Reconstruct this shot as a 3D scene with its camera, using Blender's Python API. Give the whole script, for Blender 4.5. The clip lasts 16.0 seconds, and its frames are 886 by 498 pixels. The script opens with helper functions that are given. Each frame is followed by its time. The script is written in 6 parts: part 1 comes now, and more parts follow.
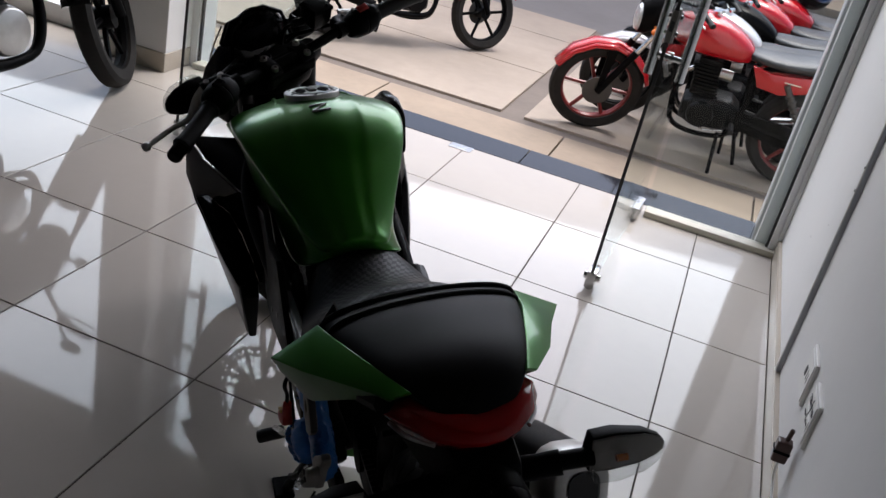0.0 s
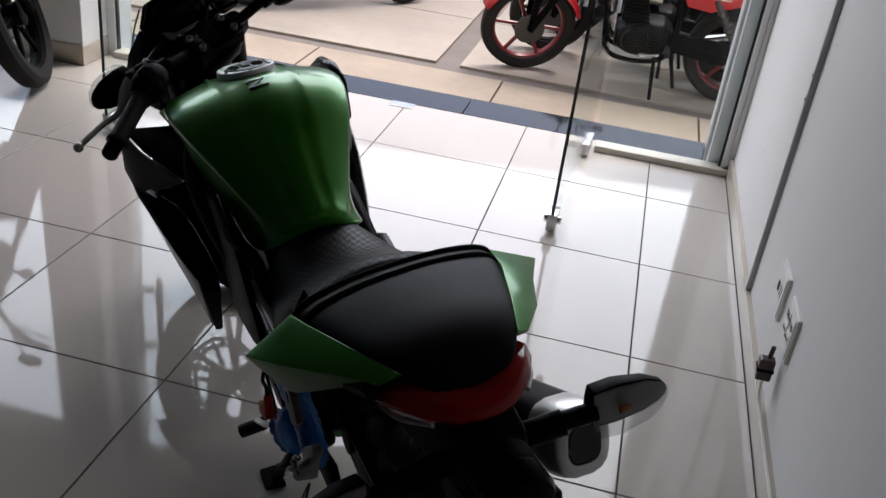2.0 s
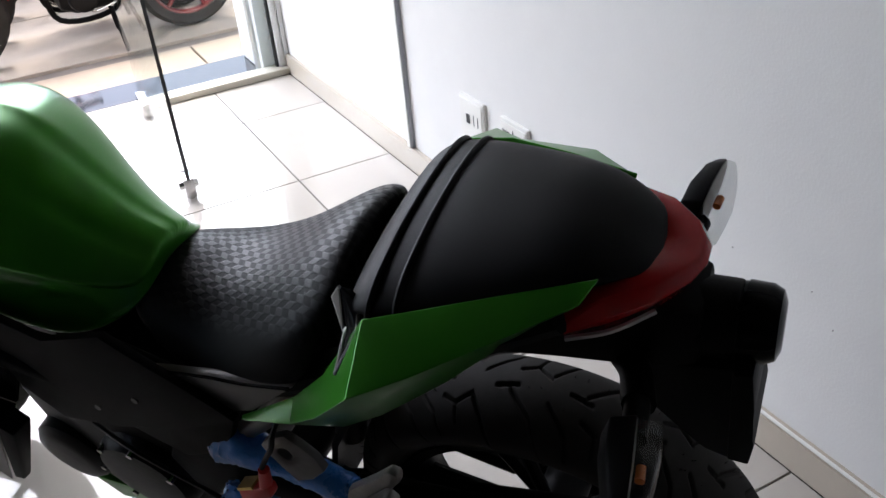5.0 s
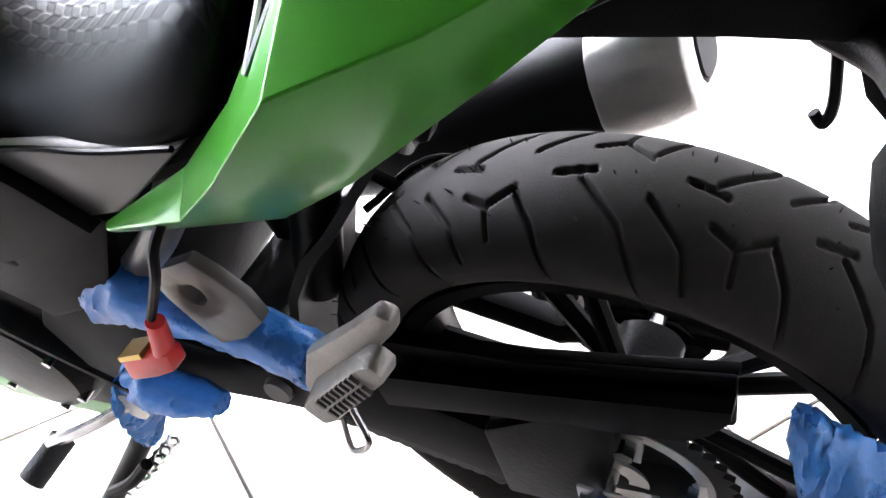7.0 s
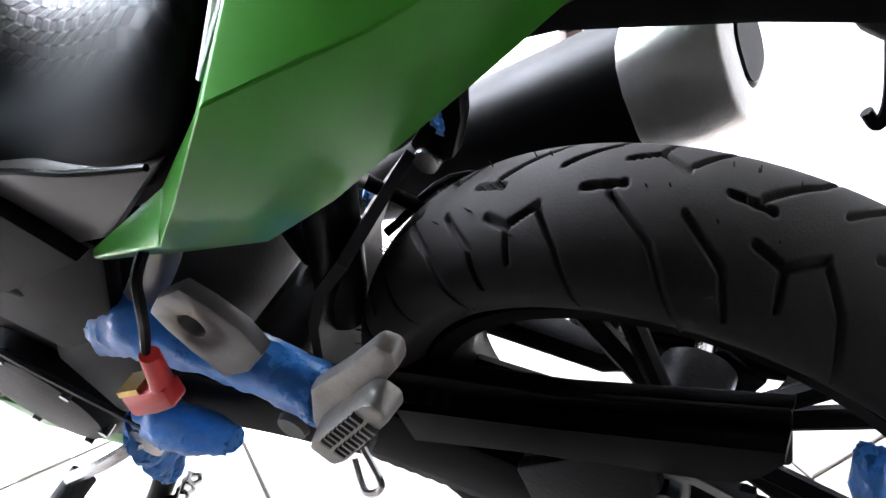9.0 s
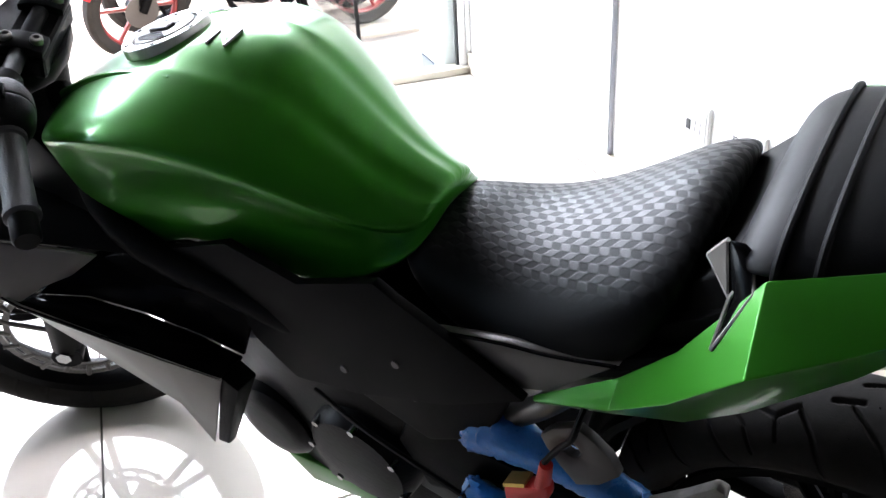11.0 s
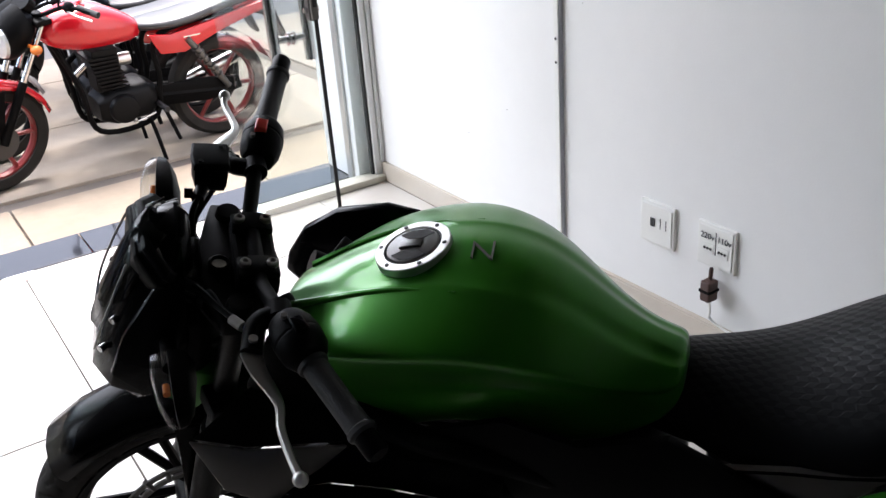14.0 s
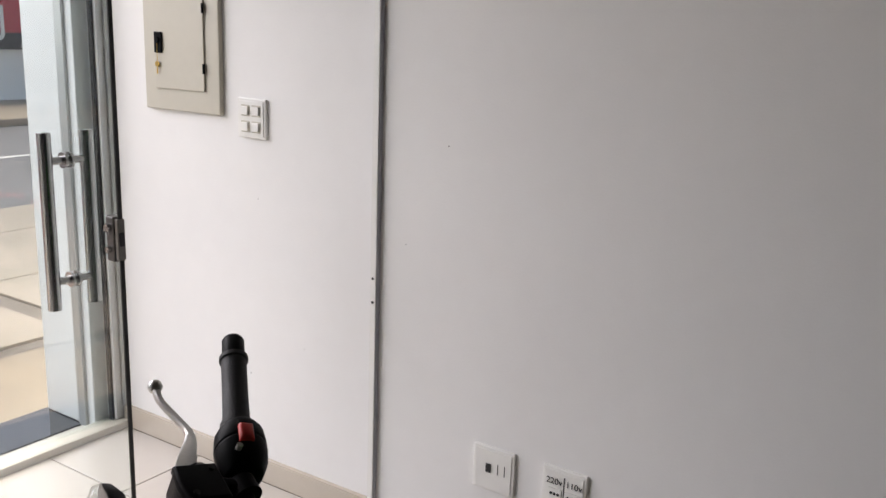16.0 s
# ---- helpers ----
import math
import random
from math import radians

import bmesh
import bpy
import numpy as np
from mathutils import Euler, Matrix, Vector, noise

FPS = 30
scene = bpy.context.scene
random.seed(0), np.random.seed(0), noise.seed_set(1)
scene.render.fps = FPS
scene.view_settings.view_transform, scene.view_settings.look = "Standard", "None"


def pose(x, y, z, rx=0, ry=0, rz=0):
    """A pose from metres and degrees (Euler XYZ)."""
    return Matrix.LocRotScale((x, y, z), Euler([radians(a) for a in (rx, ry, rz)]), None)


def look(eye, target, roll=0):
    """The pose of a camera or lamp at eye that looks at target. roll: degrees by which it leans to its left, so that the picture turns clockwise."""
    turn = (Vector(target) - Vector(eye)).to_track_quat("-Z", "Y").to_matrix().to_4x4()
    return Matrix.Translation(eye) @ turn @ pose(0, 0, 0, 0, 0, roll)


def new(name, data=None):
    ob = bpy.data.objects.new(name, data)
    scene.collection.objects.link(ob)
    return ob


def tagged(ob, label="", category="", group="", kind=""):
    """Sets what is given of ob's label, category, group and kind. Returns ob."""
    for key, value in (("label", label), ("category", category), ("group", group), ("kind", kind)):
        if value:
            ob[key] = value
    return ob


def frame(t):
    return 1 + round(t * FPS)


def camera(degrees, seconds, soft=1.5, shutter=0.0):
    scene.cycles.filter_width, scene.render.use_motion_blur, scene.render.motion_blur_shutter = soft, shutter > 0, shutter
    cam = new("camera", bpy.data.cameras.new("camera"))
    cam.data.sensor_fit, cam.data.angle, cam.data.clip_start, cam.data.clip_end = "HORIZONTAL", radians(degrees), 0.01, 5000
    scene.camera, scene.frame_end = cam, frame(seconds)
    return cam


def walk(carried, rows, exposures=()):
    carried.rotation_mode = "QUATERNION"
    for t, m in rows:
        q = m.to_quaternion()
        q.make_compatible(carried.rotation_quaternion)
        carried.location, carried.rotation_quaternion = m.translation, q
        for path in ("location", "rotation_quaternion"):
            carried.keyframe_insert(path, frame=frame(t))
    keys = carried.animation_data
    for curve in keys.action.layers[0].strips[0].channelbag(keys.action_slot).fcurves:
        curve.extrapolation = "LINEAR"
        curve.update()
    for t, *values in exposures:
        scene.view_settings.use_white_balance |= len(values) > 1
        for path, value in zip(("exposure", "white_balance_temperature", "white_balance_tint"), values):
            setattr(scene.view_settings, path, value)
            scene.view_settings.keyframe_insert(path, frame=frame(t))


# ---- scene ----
cam = camera(51.5, 16.0)
PATH = [
    (0, (-0.483, -3.864, 1.453), (-0.909, -2.118, 0.575), 13.4),
    (0.5, (-0.486, -3.959, 1.451), (-0.832, -2.159, 0.651), 11.3),
    (1, (-0.494, -3.975, 1.44), (-0.797, -2.18, 0.611), 10.8),
    (1.5, (-0.506, -3.905, 1.415), (-0.792, -2.139, 0.521), 9.8),
    (2, (-0.521, -3.811, 1.434), (-0.823, -2.075, 0.488), 7.6),
    (2.5, (-0.563, -3.695, 1.402), (-0.682, -1.943, 0.446), 5.8),
    (3, (-0.749, -3.704, 1.381), (-0.444, -1.964, 0.443), 2.0),
    (3.2, (-0.827, -3.754, 1.39), (-0.419, -2.039, 0.446), 0.9),
    (5.3, (-1.077, -3.512, 1.247), (-0.344, -1.99, 0.178), -5.8),
    (5.5, (-1.078, -3.478, 1.216), (-0.369, -1.994, 0.078), -5.1),
    (6, (-0.997, -3.371, 1.09), (-0.409, -1.928, -0.164), -7.1),
    (6.5, (-0.998, -3.294, 0.967), (-0.313, -1.831, -0.212), -6.5),
    (7, (-0.975, -3.258, 0.914), (-0.284, -1.803, -0.272), -7.2),
    (7.5, (-0.946, -3.233, 0.883), (-0.289, -1.776, -0.319), -8.9),
    (8, (-0.917, -3.217, 0.85), (-0.318, -1.724, -0.34), -11.3),
    (10.5, (-1.115, -3.32, 1.057), (-0.566, -1.678, 0.056), -5.7),
    (11, (-1.236, -3.363, 1.148), (-0.702, -1.691, 0.189), -3.3),
    (11.5, (-1.299, -3.419, 1.22), (-0.813, -1.725, 0.275), -2.9),
    (12, (-1.297, -3.486, 1.301), (-0.965, -1.759, 0.349), -5.3),
    (12.5, (-1.364, -3.542, 1.366), (-1.055, -1.834, 0.372), -5.2),
    (13, (-1.525, -3.527, 1.403), (-0.953, -1.793, 0.586), -6.2),
    (13.5, (-1.693, -3.427, 1.411), (-0.892, -1.815, 0.538), -4.7),
    (14, (-1.759, -3.229, 1.403), (-0.804, -1.699, 0.539), -4.5),
    (14.5, (-1.879, -3.131, 1.431), (-0.704, -1.735, 0.614), -0.2),
    (15, (-2.068, -3.028, 1.463), (-0.612, -1.863, 0.739), 5.0),
    (15.5, (-2.043, -2.867, 1.462), (-0.48, -1.8, 0.815), 2.4),
    (16, (-1.985, -2.692, 1.468), (-0.366, -1.617, 0.996), 2.0),
]
EXPOSURE = [
    (0.0, 0.22, 6500, 15), (2.5, 0.33, 6500, 15), (3.2, 0.38, 6500, 15), (5.3, 1.95, 6400, 14), (5.6, 2.5, 6500, 14), (6.0, 4.25, 6700, 15), (6.6, 4.7, 6600, 17), (8.2, 4.25, 6400, 16), (10.5, 3.8, 6300, 13),
    (11.5, 2.4, 6400, 13), (12.4, 2.25, 6500, 14), (12.7, 1.95, 6500, 15), (13.0, 1.42, 6500, 16), (14.5, 1.15, 6450, 12), (15.2, 0.78, 6700, 15), (16.0, 0.80, 7100, 18),
]
walk(cam, [(t, look(eye, target, roll)) for t, eye, target, roll in PATH], EXPOSURE)

# ---- light ----
world = bpy.data.worlds.new("sky")
scene.world = world
world.use_nodes = True
wn = world.node_tree
sky = wn.nodes.new("ShaderNodeTexSky")
sky.sky_type, sky.sun_disc = "NISHITA", False
sky.sun_elevation, sky.sun_rotation = radians(58), radians(20)
sky.air_density, sky.dust_density = 1.0, 3.0
wn.nodes["Background"].inputs[1].default_value = 0.15
wn.links.new(sky.outputs[0], wn.nodes["Background"].inputs[0])
sun = new("sun", bpy.data.lights.new("sun", "SUN"))
sun.data.energy, sun.data.angle, sun.data.color = 1.5, radians(12), (1.0, 0.95, 0.88)
sun.matrix_world = look((3, 6, 12), (0.5, 2.5, 0))
# daylight that comes in through the glazed shop front
day = new("shopfront_daylight", bpy.data.lights.new("shopfront_daylight", "AREA"))
day.data.shape, day.data.size, day.data.size_y, day.data.energy = "RECTANGLE", 9.0, 4.6, 405
day.data.color = (0.94, 0.97, 1.03)
day.matrix_world = look((-3.4, 2.77, 3.9), (-2.4, -3.13, -0.4))

# ---- materials ----
def mat(name, color, rough=0.5, metal=0.0, noise_amt=0.12, scale=8.0, bump=0.0, bscale=200.0, coat=0.0, spec=0.5, rand=0.0, rvar=0.1):
    m = bpy.data.materials.new(name)
    m.use_nodes = True
    nt = m.node_tree
    b = nt.nodes["Principled BSDF"]
    b.inputs["Metallic"].default_value = metal
    b.inputs["Specular IOR Level"].default_value = spec
    b.inputs["Coat Weight"].default_value = coat
    b.inputs["Coat Roughness"].default_value = 0.06
    tc = nt.nodes.new("ShaderNodeTexCoord")
    n1 = nt.nodes.new("ShaderNodeTexNoise")
    n1.inputs["Scale"].default_value, n1.inputs["Detail"].default_value = scale, 5
    n2 = nt.nodes.new("ShaderNodeTexNoise")
    n2.inputs["Scale"].default_value, n2.inputs["Detail"].default_value = scale * 9, 3
    nt.links.new(tc.outputs["Object"], n1.inputs["Vector"])
    nt.links.new(tc.outputs["Object"], n2.inputs["Vector"])
    add = nt.nodes.new("ShaderNodeMath")
    add.operation = "MULTIPLY_ADD"
    add.inputs[1].default_value = 0.4
    nt.links.new(n2.outputs["Fac"], add.inputs[0])
    nt.links.new(n1.outputs["Fac"], add.inputs[2])
    mr = nt.nodes.new("ShaderNodeMapRange")
    mr.inputs[1].default_value, mr.inputs[2].default_value = 0.35, 1.05
    mr.inputs[3].default_value, mr.inputs[4].default_value = 1 - noise_amt, 1 + noise_amt
    nt.links.new(add.outputs[0], mr.inputs[0])
    val = mr.outputs[0]
    if rand:
        oi = nt.nodes.new("ShaderNodeObjectInfo")
        r2 = nt.nodes.new("ShaderNodeMapRange")
        r2.inputs[3].default_value, r2.inputs[4].default_value = 1 - rand, 1 + rand
        nt.links.new(oi.outputs["Random"], r2.inputs[0])
        mm = nt.nodes.new("ShaderNodeMath")
        mm.operation = "MULTIPLY"
        nt.links.new(val, mm.inputs[0])
        nt.links.new(r2.outputs[0], mm.inputs[1])
        val = mm.outputs[0]
    vm = nt.nodes.new("ShaderNodeVectorMath")
    vm.operation = "SCALE"
    vm.inputs[0].default_value = color
    nt.links.new(val, vm.inputs["Scale"])
    nt.links.new(vm.outputs[0], b.inputs["Base Color"])
    rr = nt.nodes.new("ShaderNodeMapRange")
    rr.inputs[1].default_value, rr.inputs[2].default_value = 0.3, 1.0
    rr.inputs[3].default_value, rr.inputs[4].default_value = max(rough * (1 - rvar), 0.0), rough * (1 + rvar)
    nt.links.new(add.outputs[0], rr.inputs[0])
    nt.links.new(rr.outputs[0], b.inputs["Roughness"])
    if bump:
        n3 = nt.nodes.new("ShaderNodeTexNoise")
        n3.inputs["Scale"].default_value, n3.inputs["Detail"].default_value = bscale, 3
        nt.links.new(tc.outputs["Object"], n3.inputs["Vector"])
        bp = nt.nodes.new("ShaderNodeBump")
        bp.inputs["Strength"].default_value, bp.inputs["Distance"].default_value = bump, 0.002
        nt.links.new(n3.outputs["Fac"], bp.inputs["Height"])
        nt.links.new(bp.outputs[0], b.inputs["Normal"])
    return m


def glass_mat(name, tint=(0.94, 0.97, 0.965), rough=0.0, top=0.55):
    m = bpy.data.materials.new(name)
    m.use_nodes = True
    nt = m.node_tree
    nt.nodes.remove(nt.nodes["Principled BSDF"])
    out = nt.nodes["Material Output"]
    tr = nt.nodes.new("ShaderNodeBsdfTransparent")
    tr.inputs[0].default_value = (*tint, 1)
    gl = nt.nodes.new("ShaderNodeBsdfGlossy")
    gl.inputs["Roughness"].default_value = rough
    lw = nt.nodes.new("ShaderNodeLayerWeight")
    lw.inputs["Blend"].default_value = 0.5
    pw = nt.nodes.new("ShaderNodeMath")
    pw.operation = "POWER"
    pw.inputs[1].default_value = 5.0
    nt.links.new(lw.outputs["Facing"], pw.inputs[0])
    fr = nt.nodes.new("ShaderNodeMapRange")
    fr.inputs[3].default_value, fr.inputs[4].default_value = 0.03, top
    nt.links.new(pw.outputs[0], fr.inputs[0])
    mix = nt.nodes.new("ShaderNodeMixShader")
    nt.links.new(fr.outputs[0], mix.inputs[0])
    nt.links.new(tr.outputs[0], mix.inputs[1])
    nt.links.new(gl.outputs[0], mix.inputs[2])
    nt.links.new(mix.outputs[0], out.inputs[0])
    return m


GREEN = mat("green_paint", (0.028, 0.200, 0.010), 0.30, 0.4, 0.05, 5, 0.03, 900, coat=0.42, spec=0.16)
GREEN.node_tree.nodes["Principled BSDF"].inputs["Coat Roughness"].default_value = 0.09
GREEN_D = mat("green_trim", (0.04, 0.22, 0.02), 0.35, 0.1, 0.06, 5)
BLACKP = mat("black_gloss", (0.0025, 0.0025, 0.003), 0.2, 0, 0.2, 6, spec=0.055)
BLACKM = mat("black_matt_plastic", (0.0028, 0.0028, 0.0031), 0.45, 0, 0.25, 20, 0.15, 700, spec=0.055)
GREYP = mat("grey_satin_plastic", (0.075, 0.07, 0.065), 0.32, 0.2, 0.1, 8)
GREYS = mat("silver_grey_satin", (0.17, 0.16, 0.145), 0.32, 0.25, 0.12, 8)
VINYL = mat("seat_vinyl", (0.0030, 0.0031, 0.0038), 0.48, 0, 0.15, 12, 0.15, 900, spec=0.1)
RUBBER = mat("tyre_rubber", (0.024, 0.0225, 0.021), 0.7, 0, 0.35, 14, 0.12, 600, spec=0.1)
GRIPM = mat("grip_rubber", (0.012, 0.012, 0.013), 0.6, 0, 0.2, 30, 0.4, 400)
ALU = mat("cast_aluminium", (0.55, 0.54, 0.52), 0.35, 0.9, 0.12, 25, 0.15, 300)
STEEL = mat("brushed_steel", (0.5, 0.5, 0.5), 0.22, 1.0, 0.08, 30)
CHROME = mat("chrome", (0.75, 0.75, 0.76), 0.06, 1.0, 0.04, 10)
DKMETAL = mat("dark_engine_metal", (0.0065, 0.0065, 0.007), 0.42, 0.4, 0.25, 18, 0.2, 200, spec=0.15)
REDLENS = mat("red_lens", (0.30, 0.004, 0.006), 0.15, 0, 0.1, 30, spec=0.3)
CLEARLENS = mat("clear_lens", (0.55, 0.56, 0.56), 0.1, 0.3, 0.15, 60, coat=0.8)
AMBER = mat("amber_reflector", (0.6, 0.16, 0.03), 0.15, 0, 0.1, 30)
BLUEF = mat("blue_wrapping_film", (0.03, 0.19, 0.55), 0.28, 0, 0.25, 25, 0.8, 60)
REDPL = mat("red_plastic", (0.55, 0.02, 0.015), 0.35, 0, 0.08, 10)
PEGM = mat("worn_peg_alloy", (0.26, 0.245, 0.225), 0.42, 0.6, 0.25, 40, 0.3, 200)
BRASS = mat("brass", (0.65, 0.42, 0.12), 0.3, 1.0, 0.1, 20)
REDPAINT = mat("red_paint", (0.50, 0.008, 0.015), 0.18, 0.1, 0.06, 5, coat=0.6)
SILVERP = mat("silver_white_paint", (0.62, 0.62, 0.63), 0.2, 0.2, 0.06, 5, coat=0.6)
DARKBLUE = mat("dark_blue_paint", (0.015, 0.03, 0.14), 0.2, 0.1, 0.06, 5, coat=0.6)
# paler copy of the seat vinyl, with the sky's sheen put into its colour
SEATGREY = mat("seat_vinyl_sky_lightened", (0.03, 0.03, 0.032), 0.35, 0, 0.15, 12, 0.15, 500, spec=0.6)
WALLM = mat("white_wall_paint", (0.80, 0.79, 0.77), 0.75, 0, 0.035, 1.6, 0.2, 160)
# ceiling is out of view; its colour is lowered to dim the room's fill
CEILM = mat("ceiling_darkened", (0.10, 0.10, 0.098), 0.8, 0, 0.03, 2)
# for walls out of view, darkened so that less light bounces back
DARKWALL = mat("unseen_wall_darkened", (0.035, 0.034, 0.033), 0.8, 0, 0.05, 2)
TILEM = mat("polished_porcelain", (0.50, 0.462, 0.415), 0.045, 0, 0.035, 2.2, rand=0.02, rvar=0.25)
GROUTM = mat("grout", (0.045, 0.038, 0.032), 0.8, 0, 0.15, 30)
BASEM = mat("baseboard_tile", (0.52, 0.46, 0.38), 0.12, 0, 0.05, 4)
GRANITE = mat("dark_granite", (0.02, 0.021, 0.026), 0.06, 0, 0.5, 160)
PAVEM = mat("beige_concrete", (0.29, 0.23, 0.17), 0.75, 0, 0.22, 2.5, 0.5, 60)
PAVE2 = mat("concrete_apron", (0.32, 0.27, 0.22), 0.8, 0, 0.2, 1.3, 0.5, 60)
PAVEDK = mat("dark_concrete", (0.15, 0.125, 0.105), 0.8, 0, 0.25, 3, 0.5, 60)
ASPHALT = mat("asphalt", (0.16, 0.155, 0.155), 0.85, 0, 0.2, 1.2, 0.6, 90)
FARWALL = mat("far_white_wall", (0.72, 0.70, 0.66), 0.85, 0, 0.08, 0.8)
SIGNRED = mat("sign_red", (0.45, 0.03, 0.05), 0.5, 0, 0.08, 2)
SIGNBLK = mat("sign_black", (0.02, 0.02, 0.025), 0.5, 0, 0.1, 2)
WHITEP = mat("white_plastic", (0.78, 0.77, 0.73), 0.35, 0, 0.03, 12)
CREAM = mat("cream_enamel", (0.52, 0.49, 0.41), 0.4, 0, 0.05, 4)
ALUF = mat("anodised_aluminium", (0.5, 0.5, 0.49), 0.38, 0.7, 0.08, 12)
WHITEF = mat("white_frame_paint", (0.75, 0.75, 0.75), 0.35, 0, 0.05, 6)
DARKGAP = mat("dark_gasket", (0.02, 0.02, 0.02), 0.6, 0, 0.1, 20)
INK = mat("marker_ink", (0.03, 0.03, 0.035), 0.6)
GLASS = glass_mat("clear_glass")
SMOKE = glass_mat("smoked_screen", (0.06, 0.06, 0.062), 0.03, 0.2)
DIALGLASS = mat("dial_glass", (0.02, 0.019, 0.017), 0.07, 0, 0.1, 6, spec=0.6)
LENSGLASS = glass_mat("clear_lens_glass", (0.82, 0.83, 0.83), 0.05, 0.6)
VISOR = mat("blue_visor", (0.02, 0.12, 0.4), 0.05, 0.6, 0.1, 10, coat=1)
GRASSY = mat("far_earth", (0.22, 0.19, 0.13), 0.9, 0, 0.3, 0.5)

# ---- mesh helpers ----
def part(name, bm, material, parent=None, label="", smooth=True, bevel=0.0, m=None, subsurf=0):
    me = bpy.data.meshes.new(name)
    if m is not None:
        bmesh.ops.transform(bm, matrix=m, verts=bm.verts)
    bmesh.ops.recalc_face_normals(bm, faces=bm.faces)
    bm.to_mesh(me)
    bm.free()
    me.materials.append(material)
    if smooth:
        me.shade_smooth()
    ob = new(name, me)
    if parent is not None:
        ob.parent = parent
    if bevel:
        md = ob.modifiers.new("bevel", "BEVEL")
        md.width, md.segments, md.limit_method, md.angle_limit = bevel, 2, "ANGLE", radians(35)
        md.harden_normals = False
    if subsurf:
        md = ob.modifiers.new("subsurf", "SUBSURF")
        md.levels = md.render_levels = subsurf
    elif smooth:
        md = ob.modifiers.new("split", "EDGE_SPLIT")
        md.split_angle = radians(38)
    if label:
        tagged(ob, label)
    return ob


def each(name, bms, material, parent=None, label="", m=None, smooth=True, bevel=0.0):
    """One part object for each mesh in a list."""
    return [part(name, b, material, parent, label, smooth, bevel, m) for b in bms]


def thing(name, label, category, m=None, group="", kind=""):
    ob = new(name)
    ob.empty_display_size = 0.1
    if m is not None:
        ob.matrix_basis = m
    return tagged(ob, label, category, group, kind)


def box(lo, hi):
    bm = bmesh.new()
    c = [(a + b) / 2 for a, b in zip(lo, hi)]
    d = [abs(b - a) for a, b in zip(lo, hi)]
    bmesh.ops.create_cube(bm, size=1, matrix=Matrix.Translation(c) @ Matrix.Diagonal((*d, 1)))
    return bm


def join(*bms):
    out = bms[0]
    for b in bms[1:]:
        me = bpy.data.meshes.new("tmp")
        b.to_mesh(me)
        b.free()
        out.from_mesh(me)
        bpy.data.meshes.remove(me)
    return out


def cyl(p0, p1, r0, r1=None, seg=20, caps=True):
    p0, p1 = Vector(p0), Vector(p1)
    bm = bmesh.new()
    d = p1 - p0
    m = Matrix.Translation((p0 + p1) / 2) @ d.to_track_quat("Z", "Y").to_matrix().to_4x4()
    bmesh.ops.create_cone(bm, cap_ends=caps, segments=seg, radius1=r0, radius2=r0 if r1 is None else r1, depth=d.length, matrix=m)
    return bm


def ball(c, r, sc=(1, 1, 1), seg=16):
    bm = bmesh.new()
    bmesh.ops.create_uvsphere(bm, u_segments=seg, v_segments=seg // 2 + 2, radius=r, matrix=Matrix.Translation(c) @ Matrix.Diagonal((*sc, 1)))
    return bm


def smoothed(pts, n=6):
    """Points along a Catmull-Rom curve through pts."""
    P = [Vector(p) for p in pts]
    P = [2 * P[0] - P[1]] + P + [2 * P[-1] - P[-2]]
    out = []
    for i in range(1, len(P) - 2):
        for k in range(n):
            t = k / n
            a, b, c, d = P[i - 1], P[i], P[i + 1], P[i + 2]
            out.append(0.5 * (2 * b + (c - a) * t + (2 * a - 5 * b + 4 * c - d) * t * t + (3 * b - a - 3 * c + d) * t ** 3))
    return out + [P[-2]]


def tube(pts, r, seg=10, n=6, radii=None):
    """A round tube along a smooth curve."""
    P = smoothed(pts, n) if len(pts) > 2 else [Vector(p) for p in pts]
    bm = bmesh.new()
    rings, ref = [], None
    for i, p in enumerate(P):
        d = (P[min(i + 1, len(P) - 1)] - P[max(i - 1, 0)]).normalized()
        if ref is None:
            ref = d.orthogonal().normalized()
        ref = (ref - d * ref.dot(d)).normalized()
        s = d.cross(ref)
        rr = r if radii is None else radii[0] + (radii[1] - radii[0]) * i / (len(P) - 1)
        rings.append([bm.verts.new(p + rr * (ref * math.cos(a) + s * math.sin(a))) for a in (2 * math.pi * k / seg for k in range(seg))])
    for a, b in zip(rings, rings[1:]):
        for k in range(seg):
            bm.faces.new((a[k], a[(k + 1) % seg], b[(k + 1) % seg], b[k]))
    bm.faces.new(rings[0][::-1])
    bm.faces.new(rings[-1])
    return bm


def loft(rings, closed=True, caps=True):
    """Skin through rings of equal point count."""
    bm = bmesh.new()
    R = [[bm.verts.new(p) for p in ring] for ring in rings]
    n = len(R[0])
    for a, b in zip(R, R[1:]):
        for k in range(n if closed else n - 1):
            bm.faces.new((a[k], a[(k + 1) % n], b[(k + 1) % n], b[k]))
    if caps and closed:
        bm.faces.new(R[0][::-1])
        bm.faces.new(R[-1])
    return bm


def prism(outline, y0, y1):
    """An outline in x and z drawn out from y0 to y1; either may be a function of x and z."""
    f0 = y0 if callable(y0) else (lambda x, z: y0)
    f1 = y1 if callable(y1) else (lambda x, z: y1)
    bm = bmesh.new()
    a = [bm.verts.new((x, f0(x, z), z)) for x, z in outline]
    b = [bm.verts.new((x, f1(x, z), z)) for x, z in outline]
    n = len(a)
    for k in range(n):
        bm.faces.new((a[k], a[(k + 1) % n], b[(k + 1) % n], b[k]))
    bm.faces.new(a[::-1])
    bm.faces.new(b)
    bmesh.ops.triangulate(bm, faces=[f for f in bm.faces if len(f.verts) > 4])
    return bm


